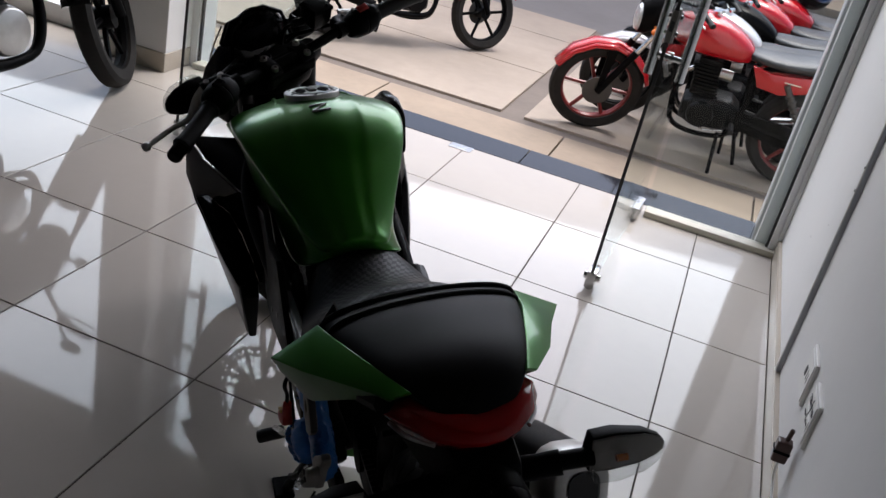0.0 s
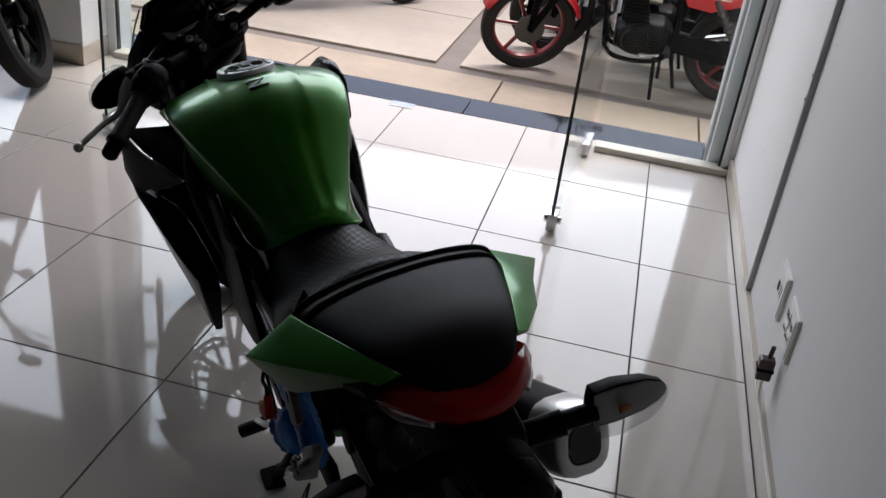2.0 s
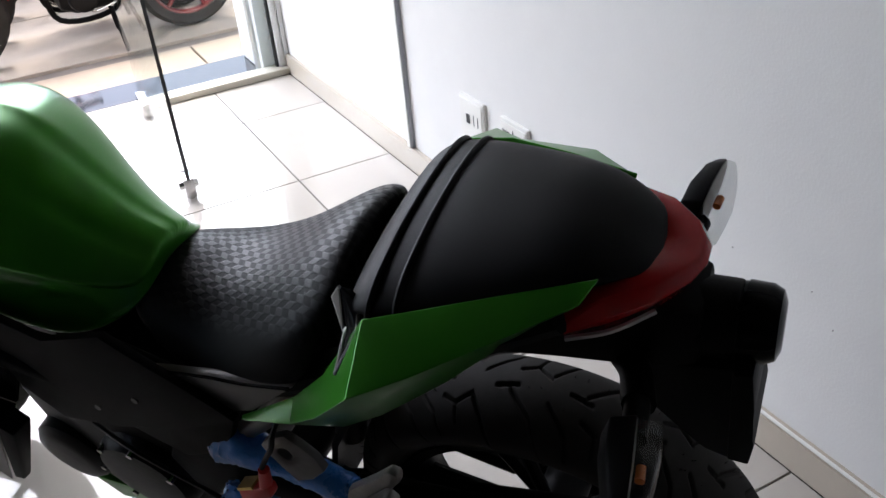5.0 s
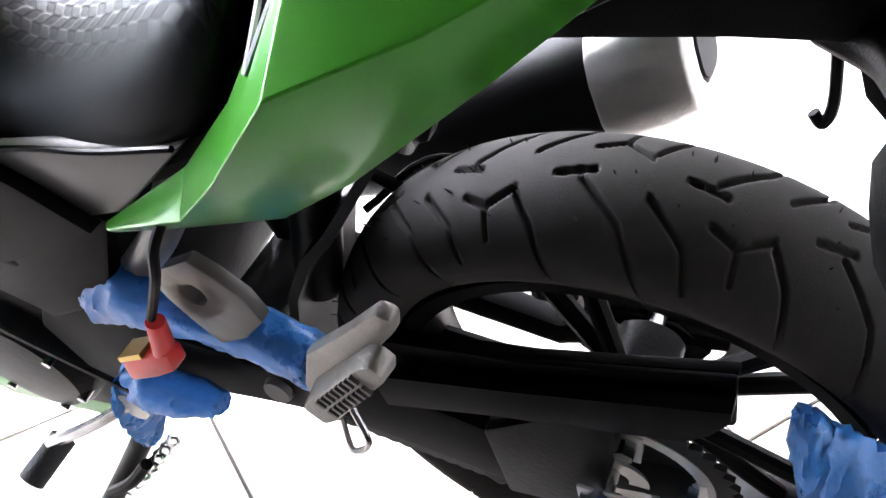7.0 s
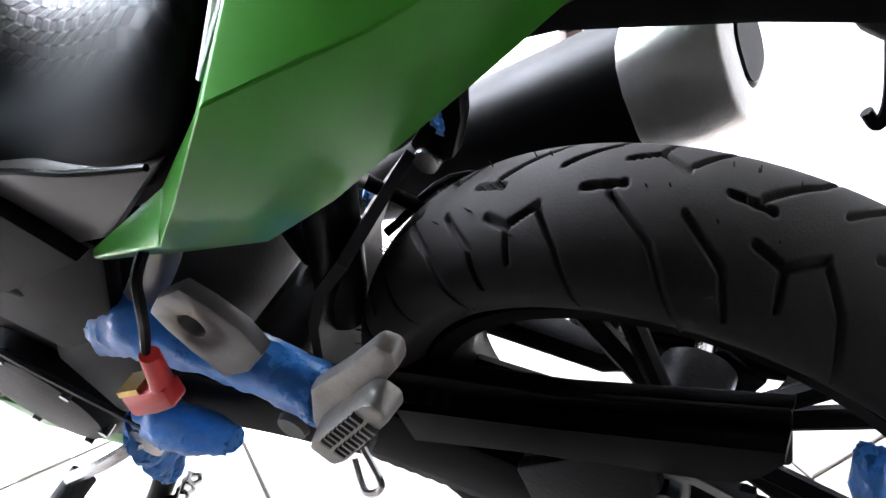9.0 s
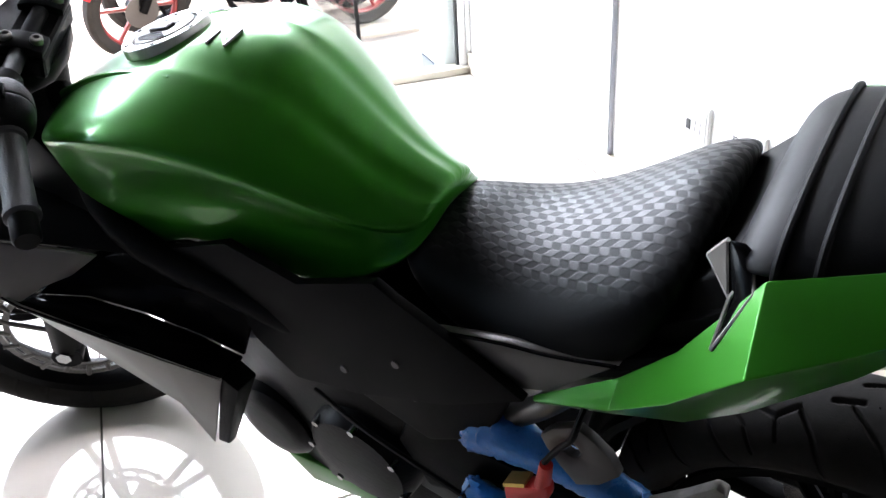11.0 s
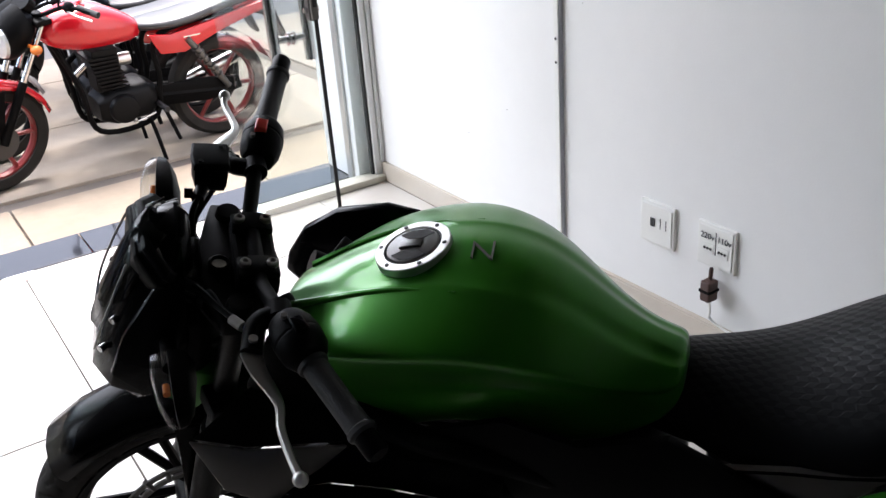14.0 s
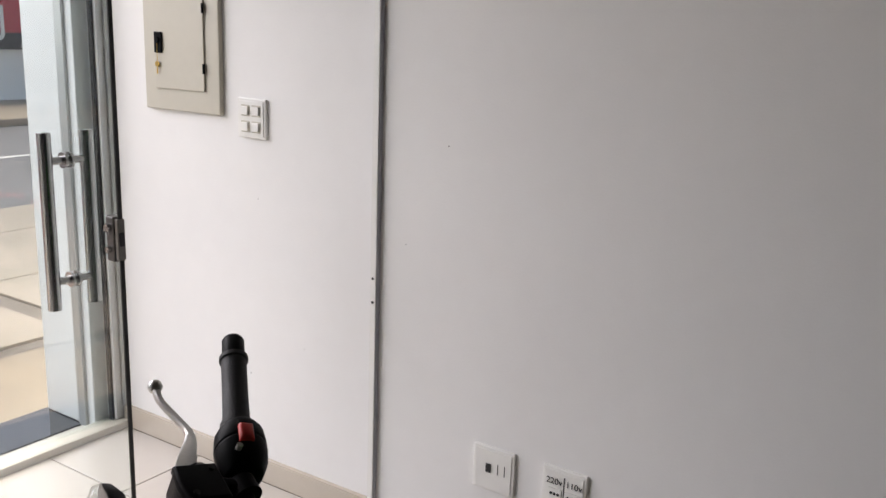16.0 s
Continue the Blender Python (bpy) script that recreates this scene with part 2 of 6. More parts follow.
def mirrored(bm):
    b = bm.copy()
    bmesh.ops.scale(b, vec=(1, -1, 1), verts=b.verts)
    return b


def ring_profile(prof, seg=64, axis_y=True):
    """Revolve a profile of (radius, y) round the y axis."""
    rings = []
    for i in range(seg):
        a = 2 * math.pi * i / seg
        rings.append([(r * math.cos(a), y, r * math.sin(a)) for r, y in prof])
    rings.append(rings[0])
    bm = bmesh.new()
    R = [[bm.verts.new(p) for p in ring] for ring in rings[:-1]]
    n = len(prof)
    for i in range(seg):
        a, b = R[i], R[(i + 1) % seg]
        for k in range(n):
            bm.faces.new((a[k], a[(k + 1) % n], b[(k + 1) % n], b[k]))
    return bm


# ---- the shop: floor, walls, front ----
FLOOR_Z = -0.004
floor = tagged(part("floor", box((-9, -9, -0.12), (0, 0.12, FLOOR_Z)), GROUTM, smooth=False), "polished cream porcelain tile floor with thin dark joints", "floor", kind="structure")
tagged(part("wall_east", box((0, -9, -0.1), (0.18, 0.22, 3.3)), WALLM, smooth=False), "white painted plaster wall, slightly soiled", "wall", kind="structure")
# back and side walls are added out of view, dark against bounce light
tagged(part("wall_south", box((-9.2, -9.2, -0.1), (0.18, -9, 3.3)), DARKWALL, smooth=False), "unseen back wall closing the shop, darkened to cut bounce light", "wall", kind="structure")
tagged(part("wall_west", box((-9.2, -9, -0.1), (-9, 0.22, 3.3)), DARKWALL, smooth=False), "unseen side wall closing the shop, darkened to cut bounce light", "wall", kind="structure")
tagged(part("ceiling", box((-9.2, -9.2, 3.1), (0.18, 0.22, 3.3)), CEILM, smooth=False), "unseen ceiling closing the shop, darkened to cut bounce light", "ceiling", kind="structure")
tagged(part("wall_north", box((-9, 0.0, 2.55), (0, 0.22, 3.1)), WALLM, smooth=False), "white beam above the glazed shop front", "wall", kind="structure")
tagged(part("facade", box((0.18, 0.0, -0.6), (6, 0.22, 5.0)), WALLM, smooth=False), "white outer wall beside the shop front", "wall", kind="structure")
tagged(part("facade", box((-9.2, 0.02, 3.3), (0.18, 0.22, 5.0)), WALLM, smooth=False), "white outer wall above the shop front", "wall", kind="structure")
tagged(part("baseboard", join(box((-0.014, -9, 0), (0, -0.005, 0.08)), box((-0.016, -9, 0.0), (-0.014, -0.005, 0.074))), BASEM, smooth=False), "glossy beige tile skirting along the white wall", "baseboard", kind="structure")

# shop front: sill, jambs, fixed panes, leaves, column
front = thing("window_1", "aluminium framed fixed glass pane beside the glass door", "window", kind="structure")
part("sill_profile", box((-0.58, -0.03, 0.0), (-0.004, 0.05, 0.028)), CREAM, front, "cream aluminium sill profile", smooth=False, bevel=0.004)
part("jamb", box((-0.045, 0.0, 0.028), (-0.004, 0.05, 2.55)), WHITEF, front, "white aluminium jamb", smooth=False, bevel=0.003)
part("gasket", box((-0.055, 0.012, 0.028), (-0.045, 0.03, 2.55)), DARKGAP, front, smooth=False)
part("jamb", box((-0.1, 0.05, 0.0), (-0.004, 0.34, 2.55)), WHITEF, front, "white outer jamb", smooth=False, bevel=0.004)
part("gasket", box((-0.112, 0.09, 0.0), (-0.1, 0.13, 2.55)), ALUF, front, smooth=False)
part("gasket", box((-0.02, -0.012, 0.08), (-0.002, -0.001, 2.55)), ALUF, front, smooth=False)
pane = part("pane", box((-0.585, 0.014, 0.02), (-0.05, 0.024, 2.5)), GLASS, front, smooth=False)
pane.visible_shadow = False

front2 = thing("window_2", "aluminium framed fixed glass pane beside the white column", "window", kind="structure")
part("sill_profile", box((-2.86, -0.03, 0.0), (-2.3, 0.05, 0.028)), CREAM, front2, "cream aluminium sill profile", smooth=False, bevel=0.004)
part("jamb", box((-2.9, 0.0, 0.0), (-2.86, 0.14, 2.55)), WHITEF, front2, "white aluminium jamb", smooth=False, bevel=0.003)
part("gasket", box((-2.86, 0.012, 0.028), (-2.85, 0.03, 2.55)), DARKGAP, front2, smooth=False)
pane = part("pane", box((-2.85, 0.014, 0.02), (-2.3, 0.024, 2.5)), GLASS, front2, smooth=False)
pane.visible_shadow = False

tagged(part("column", box((-3.2, -0.2, 0.0), (-2.9, 0.22, 2.55)), WALLM, smooth=False, bevel=0.004), "white painted column of the shop front", "column", kind="structure")
tagged(part("baseboard", box((-3.21, -0.21, 0.0), (-2.895, 0.21, 0.09)), BASEM, smooth=False, bevel=0.003), "beige tile skirting round the white column", "baseboard", kind="structure")
win3 = thing("window_3", "large shop window with a low white frame", "window", kind="structure")
part("sill_profile", box((-9, -0.03, 0.0), (-3.2, 0.06, 0.1)), WHITEF, win3, "white aluminium sill", smooth=False, bevel=0.004)
for x in (-4.9, -6.6, -8.3):
    part("mullion", box((x, 0.0, 0.1), (x + 0.05, 0.05, 2.55)), WHITEF, win3, smooth=False, bevel=0.003)
for x0, x1 in ((-9, -8.3), (-8.25, -6.6), (-6.55, -4.9), (-4.85, -3.2)):
    p = part("pane", box((x0, 0.014, 0.1), (x1, 0.024, 2.55)), GLASS, win3, smooth=False)
    p.visible_shadow = False


def door_leaf(name, pivot, free, side, label):
    """A frameless glass leaf that stands open, from pivot to free edge on the plan."""
    px, py = pivot
    fx, fy = free
    L = math.hypot(fx - px, fy - py)
    m = Matrix.Translation((px, py, 0)) @ Matrix.Rotation(math.atan2(fy - py, fx - px), 4, "Z")
    ob = thing(name, label, "door", m, kind="structure")
    g = part("pane", box((0.0, -0.005, 0.012), (L, 0.005, 2.48)), GLASS, ob, "clear frameless glass", smooth=False)
    g.visible_shadow = False
    part("glass_edge", box((L - 0.002, -0.0055, 0.012), (L + 0.002, 0.0055, 2.48)), DARKGAP, ob, smooth=False)
    bm = join(box((L - 0.075, -0.016, 0.012), (L + 0.004, 0.016, 0.075)), cyl((L - 0.03, -0.03, 0.045), (L - 0.03, 0.03, 0.045), 0.014), cyl((L - 0.02, 0, 0.0), (L - 0.02, 0, 0.014), 0.01))
    part("floor_bolt", bm, STEEL, ob, "steel floor bolt at the lower corner", bevel=0.002)
    part("hinge_shoe", box((0.0, -0.018, 0.008), (0.16, 0.018, 0.06)), STEEL, ob, "steel pivot shoe", smooth=False, bevel=0.003)
    h = join(*[b for s in (-1, 1) for b in (cyl((L - 0.21, s * 0.055, 0.75), (L - 0.21, s * 0.055, 1.19), 0.0165), cyl((L - 0.21, 0, 0.82), (L - 0.21, s * 0.055, 0.82), 0.010), cyl((L - 0.21, 0, 1.12), (L - 0.21, s * 0.055, 1.12), 0.010), cyl((L - 0.21, s * 0.005, 0.82), (L - 0.21, s * 0.012, 0.82), 0.02), cyl((L - 0.21, s * 0.005, 1.12), (L - 0.21, s * 0.012, 1.12), 0.02))])
    part("handle", h, STEEL, ob, "long brushed steel bar handle")
    lk = part("lock", box((L - 0.040, -0.013, 0.900), (L - 0.008, 0.013, 1.010)), GREYP, ob, "grey metal lock case", smooth=False, bevel=0.004)
    part("lock_face", box((L - 0.008, -0.010, 0.905), (L + 0.004, 0.010, 1.005)), GREYS, lk, smooth=False, bevel=0.002)
    part("latch", box((L + 0.002, -0.006, 0.940), (L + 0.006, 0.006, 0.972)), DARKGAP, lk, smooth=False)
    each("cylinder", [cyl((L - 0.026, -0.022, z), (L - 0.026, 0.022, z), r) for z, r in ((0.982, 0.010), (0.930, 0.008))], STEEL, lk)
    return ob


door_leaf("door_1", (-0.61, 0.04), (-0.66, -0.905), 1, "frameless clear glass door leaf standing open into the shop")
door_leaf("door_2", (-2.27, 0.04), (-2.4, -0.84), -1, "frameless clear glass door leaf standing open by the column")

# threshold, plinth, pavement, road
STREET = -0.38
tagged(part("threshold", join(*[box((x, 0.13, -0.05), (min(x + 1.196, 0.0), 0.36, -0.002)) for x in (-8.4, -7.2, -6.0, -4.8, -3.6, -2.4, -1.2)]), GRANITE, smooth=False, bevel=0.002), "polished dark granite threshold strip in front of the door", "threshold", kind="structure")
tagged(part("plinth", box((-9.2, 0.12, -0.5), (0.18, 0.352, -0.052)), PAVEM, smooth=False), "plain concrete plinth under the shop front", "plinth", kind="structure")
tagged(part("drain_slot", box((-1.53, 0.05, -0.003), (-1.42, 0.115, 0.004)), STEEL, smooth=False, bevel=0.002), "small steel floor plate at the shop threshold", "floor plate", kind="structure")
tagged(part("ground", box((-400, 0.0, -0.9), (400, 400, STREET - 0.2)), GRASSY, smooth=False), "earth beyond the street", "ground", kind="structure")
pav = tagged(part("pavement", box((-40, 0.352, -0.6), (40, 5.65, STREET - 0.02)), PAVEDK, smooth=False), "worn beige concrete pavement in large slabs", "pavement", kind="structure")
for i in range(-14, 14):
    x = -1.27 + 1.25 * i
    part("slab", box((x + 0.006, 0.36, STREET - 0.06), (x + 1.244, 1.9, STREET + 0.004)), PAVEM, pav, smooth=False, bevel=0.004)
for i in range(-6, 6):
    x = -1.6 + 2.9 * i
    for y0, y1 in ((2.07, 3.32), (3.335, 4.68), (4.695, 5.62)):
        part("slab", box((x + 0.004, y0, STREET - 0.06), (x + 2.74, y1, STREET)), PAVE2, pav, smooth=False, bevel=0.004)
tagged(part("road", box((-200, 5.65, -0.7), (200, 12.0, STREET - 0.05)), ASPHALT, smooth=False), "grey sunlit asphalt road", "road", kind="structure")
tagged(part("road_line", box((-200, 8.85, STREET - 0.06), (200, 8.95, STREET - 0.046)), FARWALL, smooth=False), "thin worn white line on the asphalt", "road marking", kind="structure")
tagged(part("pavement", box((-200, 12.0, -0.7), (200, 15.2, STREET + 0.08)), PAVEM, smooth=False, bevel=0.02), "far pavement with a raised kerb", "pavement", kind="structure")
shop = thing("building", "low white building across the road with a red sign", "building", pose(0, 0, 0), kind="structure")
part("wall", box((-25, 15.2, -0.5), (25, 22, 2.66)), FARWALL, shop, smooth=False)
part("roof", box((-25.2, 15.0, 2.66), (25.2, 22.2, 2.78)), PAVEM, shop, smooth=False)
sgn = part("sign", box((4.4, 15.1, 1.04), (13.4, 15.2, 2.6)), SIGNRED, shop, "red painted shop sign", smooth=False)
part("band", box((4.4, 15.09, 0.71), (13.4, 15.2, 1.04)), SIGNBLK, sgn, "black band with white letters", smooth=False)

# ---- the green motorcycle: x ahead, y to its left, z up from the rear tyre's contact ----
BIKE = Matrix.Translation((-0.6187, -2.8515, 0)) @ Matrix.Rotation(radians(125.69), 4, "Z") @ Matrix.Rotation(radians(-8.1), 4, "X")
bike = thing("motorcycle", "green and black naked motorcycle leaning on its side stand", "motorcycle", BIKE)
R_R, R_F = 0.2924, 0.279
# the wheels stand farther under the machine than its upper body does
REAR = Matrix.Translation((0.026, -0.111, 0.2726)) @ Matrix.Rotation(radians(-6), 4, "X")
LOW = Matrix.Translation((0, -0.105, 0.28)) @ Matrix.Rotation(radians(-7), 4, "X") @ Matrix.Translation((0, 0, -0.30))
# tank, seat and tail, in the machine's own middle plane
BODY = BIKE.inverted() @ Matrix.Translation((-0.5111, -2.7376, 0.005)) @ Matrix.Rotation(radians(128.28), 4, "Z") @ Matrix.Rotation(radians(-16.38), 4, "X") @ Matrix.Translation((0, 0.10, 0.85)) @ Matrix.Rotation(radians(4), 4, "X") @ Matrix.Translation((0, -0.10, -0.85))
FRONT = BIKE.inverted() @ Matrix.Translation((-1.446, -1.754, 0.265)) @ Matrix.Rotation(radians(165), 4, "Z") @ Matrix.Rotation(radians(-18.4), 4, "X")


def tyre_grid(R, half, crown, nu, nv, grooved):
    """A tyre as a fine grid with grooves sunk into its tread."""
    segs = []
    P = 2 * math.pi * R / 10
    for s in (1, -1):
        o = 0.0 if s == 1 else P / 2
        unit = ((-0.020, 0.018, 0.0, 0.025), (0.0, 0.025, 0.022, 0.014), (0.0, 0.025, 0.004, 0.045), (0.024, 0.018, 0.040, 0.036), (0.040, 0.036, 0.058, 0.074), (0.070, 0.006, 0.104, 0.030), (0.104, 0.030, 0.134, 0.078), (0.120, 0.012, 0.150, 0.034), (0.150, 0.034, 0.160, 0.060), (0.050, 0.004, 0.078, 0.0))
        segs += [((o + a, b * s), (o + c, d * s)) for a, b, c, d in unit]
    us = np.linspace(0, 2 * np.pi, nu, endpoint=False)
    ts = np.linspace(-1, 1, nv)
    verts = np.zeros((nu, nv, 3))
    arc = half * 1.25
    for j, t in enumerate(ts):
        a = t * radians(118)
        y = half * math.sin(a) if abs(a) < math.pi / 2 else half * (1 if a > 0 else -1) * (1 - 0.32 * ((abs(a) - math.pi / 2) / radians(28)) ** 2)
        drop = crown * (1 - math.cos(a)) if abs(a) < math.pi / 2 else crown + (abs(a) - math.pi / 2) * 0.058
        lat = t * arc * 1.15
        r = np.full(nu, R - drop)
        if grooved:
            u = (us * R) % P
            d = np.full(nu, 9.0)
            for (x0, y0), (x1, y1) in segs:
                for sh in (-P, 0, P):
                    ax, ay = u - x0 - sh, lat - y0
                    bx, by = x1 - x0, y1 - y0
                    k = np.clip((ax * bx + ay * by) / (bx * bx + by * by), 0, 1)
                    d = np.minimum(d, np.hypot(ax - k * bx, ay - k * by))
            r = r - 0.0050 * np.clip((0.0024 - d) / 0.0012, 0, 1)
        verts[:, j, 0], verts[:, j, 1], verts[:, j, 2] = r * np.cos(us), y, r * np.sin(us)
    faces = []
    for i in range(nu):
        k = (i + 1) % nu
        for j in range(nv - 1):
            faces.append((i * nv + j, k * nv + j, k * nv + j + 1, i * nv + j + 1))
    me = bpy.data.meshes.new("tyre")
    me.from_pydata(verts.reshape(-1, 3).tolist(), [], faces)
    me.materials.append(RUBBER)
    me.shade_smooth()
    return me


def wheel(parent, centre, R, half, rimR, colour, spokes, m=None, grooved=True, disc=0.11, nu=640, nv=61, stripe=None):
    w = new("wheel")
    w.parent = parent
    w.matrix_basis = (m if m is not None else Matrix()) @ Matrix.Translation(centre)
    ty = new("tyre", tyre_grid(R, half, half * 0.62, nu, nv, grooved))
    ty.parent = w
    prof = [(rimR + 0.012, -half * 0.72), (rimR + 0.012, -half * 0.62), (rimR, -half * 0.5), (rimR - 0.004, 0), (rimR, half * 0.5), (rimR + 0.012, half * 0.62), (rimR + 0.012, half * 0.72), (rimR - 0.004, half * 0.66), (rimR - 0.016, 0.016), (rimR - 0.016, -0.016), (rimR - 0.004, -half * 0.66)]
    part("rim", ring_profile(prof, 72), colour, w)
    bms = []
    for k in range(spokes):
        a = 2 * math.pi * k / spokes
        for da in (-0.13, 0.13):
            p0 = Vector((0.03 * math.cos(a), 0, 0.03 * math.sin(a)))
            p1 = Vector(((rimR - 0.010) * math.cos(a + da), 0, (rimR - 0.010) * math.sin(a + da)))
            bms.append(tube([p0, p1], 0.0095, 8))
    part("spoke_star", join(*bms), colour, w)
    part("hub", cyl((0, -half * 0.85, 0), (0, half * 0.85, 0), 0.034, None, 24), DKMETAL, w)
    if disc:
        bms = []
        for r0, r1 in ((1.0, 0.925), (0.86, 0.78)):
            bm = ring_profile([(disc * r0, -0.0025), (disc * r0, 0.0025), (disc * r1, 0.0025), (disc * r1, -0.0025)], 40)
            bmesh.ops.translate(bm, vec=(0, half * 0.95, 0), verts=bm.verts)
            bms.append(bm)
        for k in range(20):
            a = 2 * math.pi * k / 20
            bms.append(cyl((disc * 0.80 * math.cos(a), half * 0.95, disc * 0.80 * math.sin(a)), (disc * (0.97 + 0.05 * (k % 2)) * math.cos(a + 0.06), half * 0.95, disc * (0.97 + 0.05 * (k % 2)) * math.sin(a + 0.06)), 0.0055, None, 8))
        for k in range(5):
            a = 2 * math.pi * k / 5
            bms.append(cyl((0.03 * math.cos(a), half * 0.95, 0.03 * math.sin(a)), (disc * 0.8 * math.cos(a + .3), half * 0.95, disc * 0.8 * math.sin(a + .3)), 0.006, None, 8))
        part("brake_disc", join(*bms), GREYP, w, "drilled steel brake disc")
    return w


rear_wheel = wheel(bike, (0, 0, 0), R_R, 0.068, 0.206, BLACKM, 5, m=REAR, disc=0.0, nu=1500, nv=125)
rnd = random.Random(4)
hairs = []
for k in range(70):
    u, a = rnd.uniform(0.1, 2.6), rnd.choice((-0.5, 0.0, 0.28, 0.62)) + rnd.uniform(-0.03, 0.03)
    r, y = R_R - 0.068 * 0.62 * (1 - math.cos(a)), 0.068 * math.sin(a)
    out = Vector((math.cos(u), math.sin(a) * 0.7, math.sin(u))).normalized()
    p0 = Vector((r * math.cos(u), y, r * math.sin(u)))
    hairs.append(cyl(p0 - out * 0.001, p0 + out * rnd.uniform(0.003, 0.006) + Vector((0.001, 0, 0)), 0.0007, 0.0004, 5))
hb = part("moulding_hair", join(*hairs), RUBBER, rear_wheel, "fine rubber moulding hairs of a new tyre")
tagged(hb, "fine rubber moulding hairs of a new tyre", kind="stuff")
wheel(bike, (0, 0, 0), R_F, 0.052, 0.204, BLACKM, 5, m=FRONT, disc=0.135, nu=520, nv=45)

def on_body(ob):
    ob.matrix_basis = BODY
    return ob


# fuel tank: sections across the machine, half profile from below to the crest
def tank_ring(x, zc, c, sh, wa, bo):
    """Crest height, upper crease, shoulder, waist and lower edge as (half width, height)."""
    (cy, cz), (sy, sz), (wy, wz), (by, bz) = c, sh, wa, bo
    r = min(0.008 + 0.022 * min(1, max(0, (0.66 - x) / 0.14)), 0.32 * (sy - cy), 0.5 * cy)
    half = [(by * 0.4, bz + 0.012), (by * 0.94, bz), (by, bz + 0.006), (by + (wy - by) * 0.6, bz + (wz - bz) * 0.55), (wy, wz), (wy + (sy - wy) * 0.55, wz + (sz - wz) * 0.42), (sy * 0.985, sz - (sz - wz) * 0.17), (sy, sz - 0.004), (sy * 0.985, sz + 0.004),
            (cy + (sy - cy) * 0.66, sz + (cz - sz) * 0.50), (cy + r, cz - r * (cz - sz) / (sy - cy) * 0.7), (cy, cz), (cy - r, cz - 0.001 + (zc - cz) * min(1, r / cy) * 0.8), (cy * 0.45, zc - (zc - cz) * 0.25), (0.012, zc)]
    return [(x, -y, z) for y, z in half] + [(x, y, z) for y, z in half[::-1]]


TANK = [
    (0.437, 0.780, (0.030, 0.776), (0.046, 0.766), (0.050, 0.758), (0.050, 0.748)),
    (0.455, 0.789, (0.038, 0.780), (0.060, 0.759), (0.068, 0.745), (0.080, 0.730)),
    (0.480, 0.799, (0.040, 0.788), (0.070, 0.760), (0.078, 0.741), (0.090, 0.716)),
    (0.512, 0.820, (0.045, 0.808), (0.082, 0.770), (0.083, 0.745), (0.096, 0.698)),
    (0.550, 0.852, (0.052, 0.840), (0.098, 0.793), (0.088, 0.754), (0.100, 0.684)),
    (0.592, 0.890, (0.059, 0.879), (0.119, 0.828), (0.094, 0.766), (0.103, 0.674)),
    (0.640, 0.915, (0.066, 0.905), (0.142, 0.859), (0.104, 0.779), (0.106, 0.686)),
    (0.700, 0.923, (0.069, 0.915), (0.158, 0.877), (0.115, 0.786), (0.110, 0.704)),
    (0.760, 0.921, (0.067, 0.914), (0.165, 0.877), (0.126, 0.784), (0.115, 0.702)),
    (0.830, 0.904, (0.063, 0.897), (0.164, 0.862), (0.138, 0.776), (0.120, 0.672)),
    (0.895, 0.878, (0.058, 0.872), (0.151, 0.843), (0.137, 0.768), (0.122, 0.672)),
    (0.955, 0.849, (0.050, 0.844), (0.115, 0.816), (0.111, 0.777), (0.100, 0.730)),
    (0.995, 0.830, (0.040, 0.825), (0.074, 0.803), (0.074, 0.787), (0.068, 0.767)),
    (1.008, 0.820, (0.030, 0.816), (0.044, 0.804), (0.046, 0.795), (0.042, 0.783))]
tank = on_body(part("fuel_tank", loft([tank_ring(*t) for t in TANK]), GREEN, bike, "satin metallic green fuel tank", subsurf=2))
for s in (1, -1):
    part("crease", tube([(0.985, s * 0.046, 0.828), (0.93, s * 0.058, 0.854), (0.87, s * 0.066, 0.880), (0.80, s * 0.072, 0.901), (0.72, s * 0.078, 0.910)], 0.004, 8, radii=(0.0075, 0.002)), GREEN, tank, "raised crease in the green paint")
cap_m = Matrix.Translation((0.800, 0, 0.9165)) @ Matrix.Rotation(radians(10.5), 4, "Y") @ Matrix.Scale(0.88, 4)
capr = part("filler_cap", ring_profile([(0.061, -0.012), (0.061, 0.001), (0.0595, 0.0025), (0.047, 0.0025), (0.046, 0.001), (0.046, -0.012)], 56), ALU, tank, "brushed aluminium filler ring", m=cap_m @ Matrix.Rotation(radians(90), 4, "X"))
part("gasket", cyl((0, 0, -0.012), (0, 0, -0.0005), 0.0462, None, 48), BLACKM, capr, "dark gap round the lid", m=cap_m)
lid = part("lid", cyl((0, 0, -0.004), (0, 0, 0.0035), 0.0432, 0.0415, 48), GREYP, capr, "satin grey lockable lid", bevel=0.001, m=cap_m)
for s in (1, -1):
    part("finger_recess", loft([[(x, s * y, z) for x, y in ((-0.030, 0.026), (-0.012, 0.014), (0.010, 0.014), (0.027, 0.025), (0.012, 0.036), (-0.016, 0.036))] for z in (0.003, 0.0042)]), BLACKP, lid, "dark curved recess", m=cap_m)
part("key_cover", loft([[(x * k, y * k, z) for x, y in ((-0.016, -0.008), (0.018, -0.010), (0.024, 0), (0.018, 0.010), (-0.016, 0.008))] for z, k in ((0.003, 1), (0.0065, 1), (0.0078, 0.86))]), GREYP, lid, "key cover", m=cap_m)
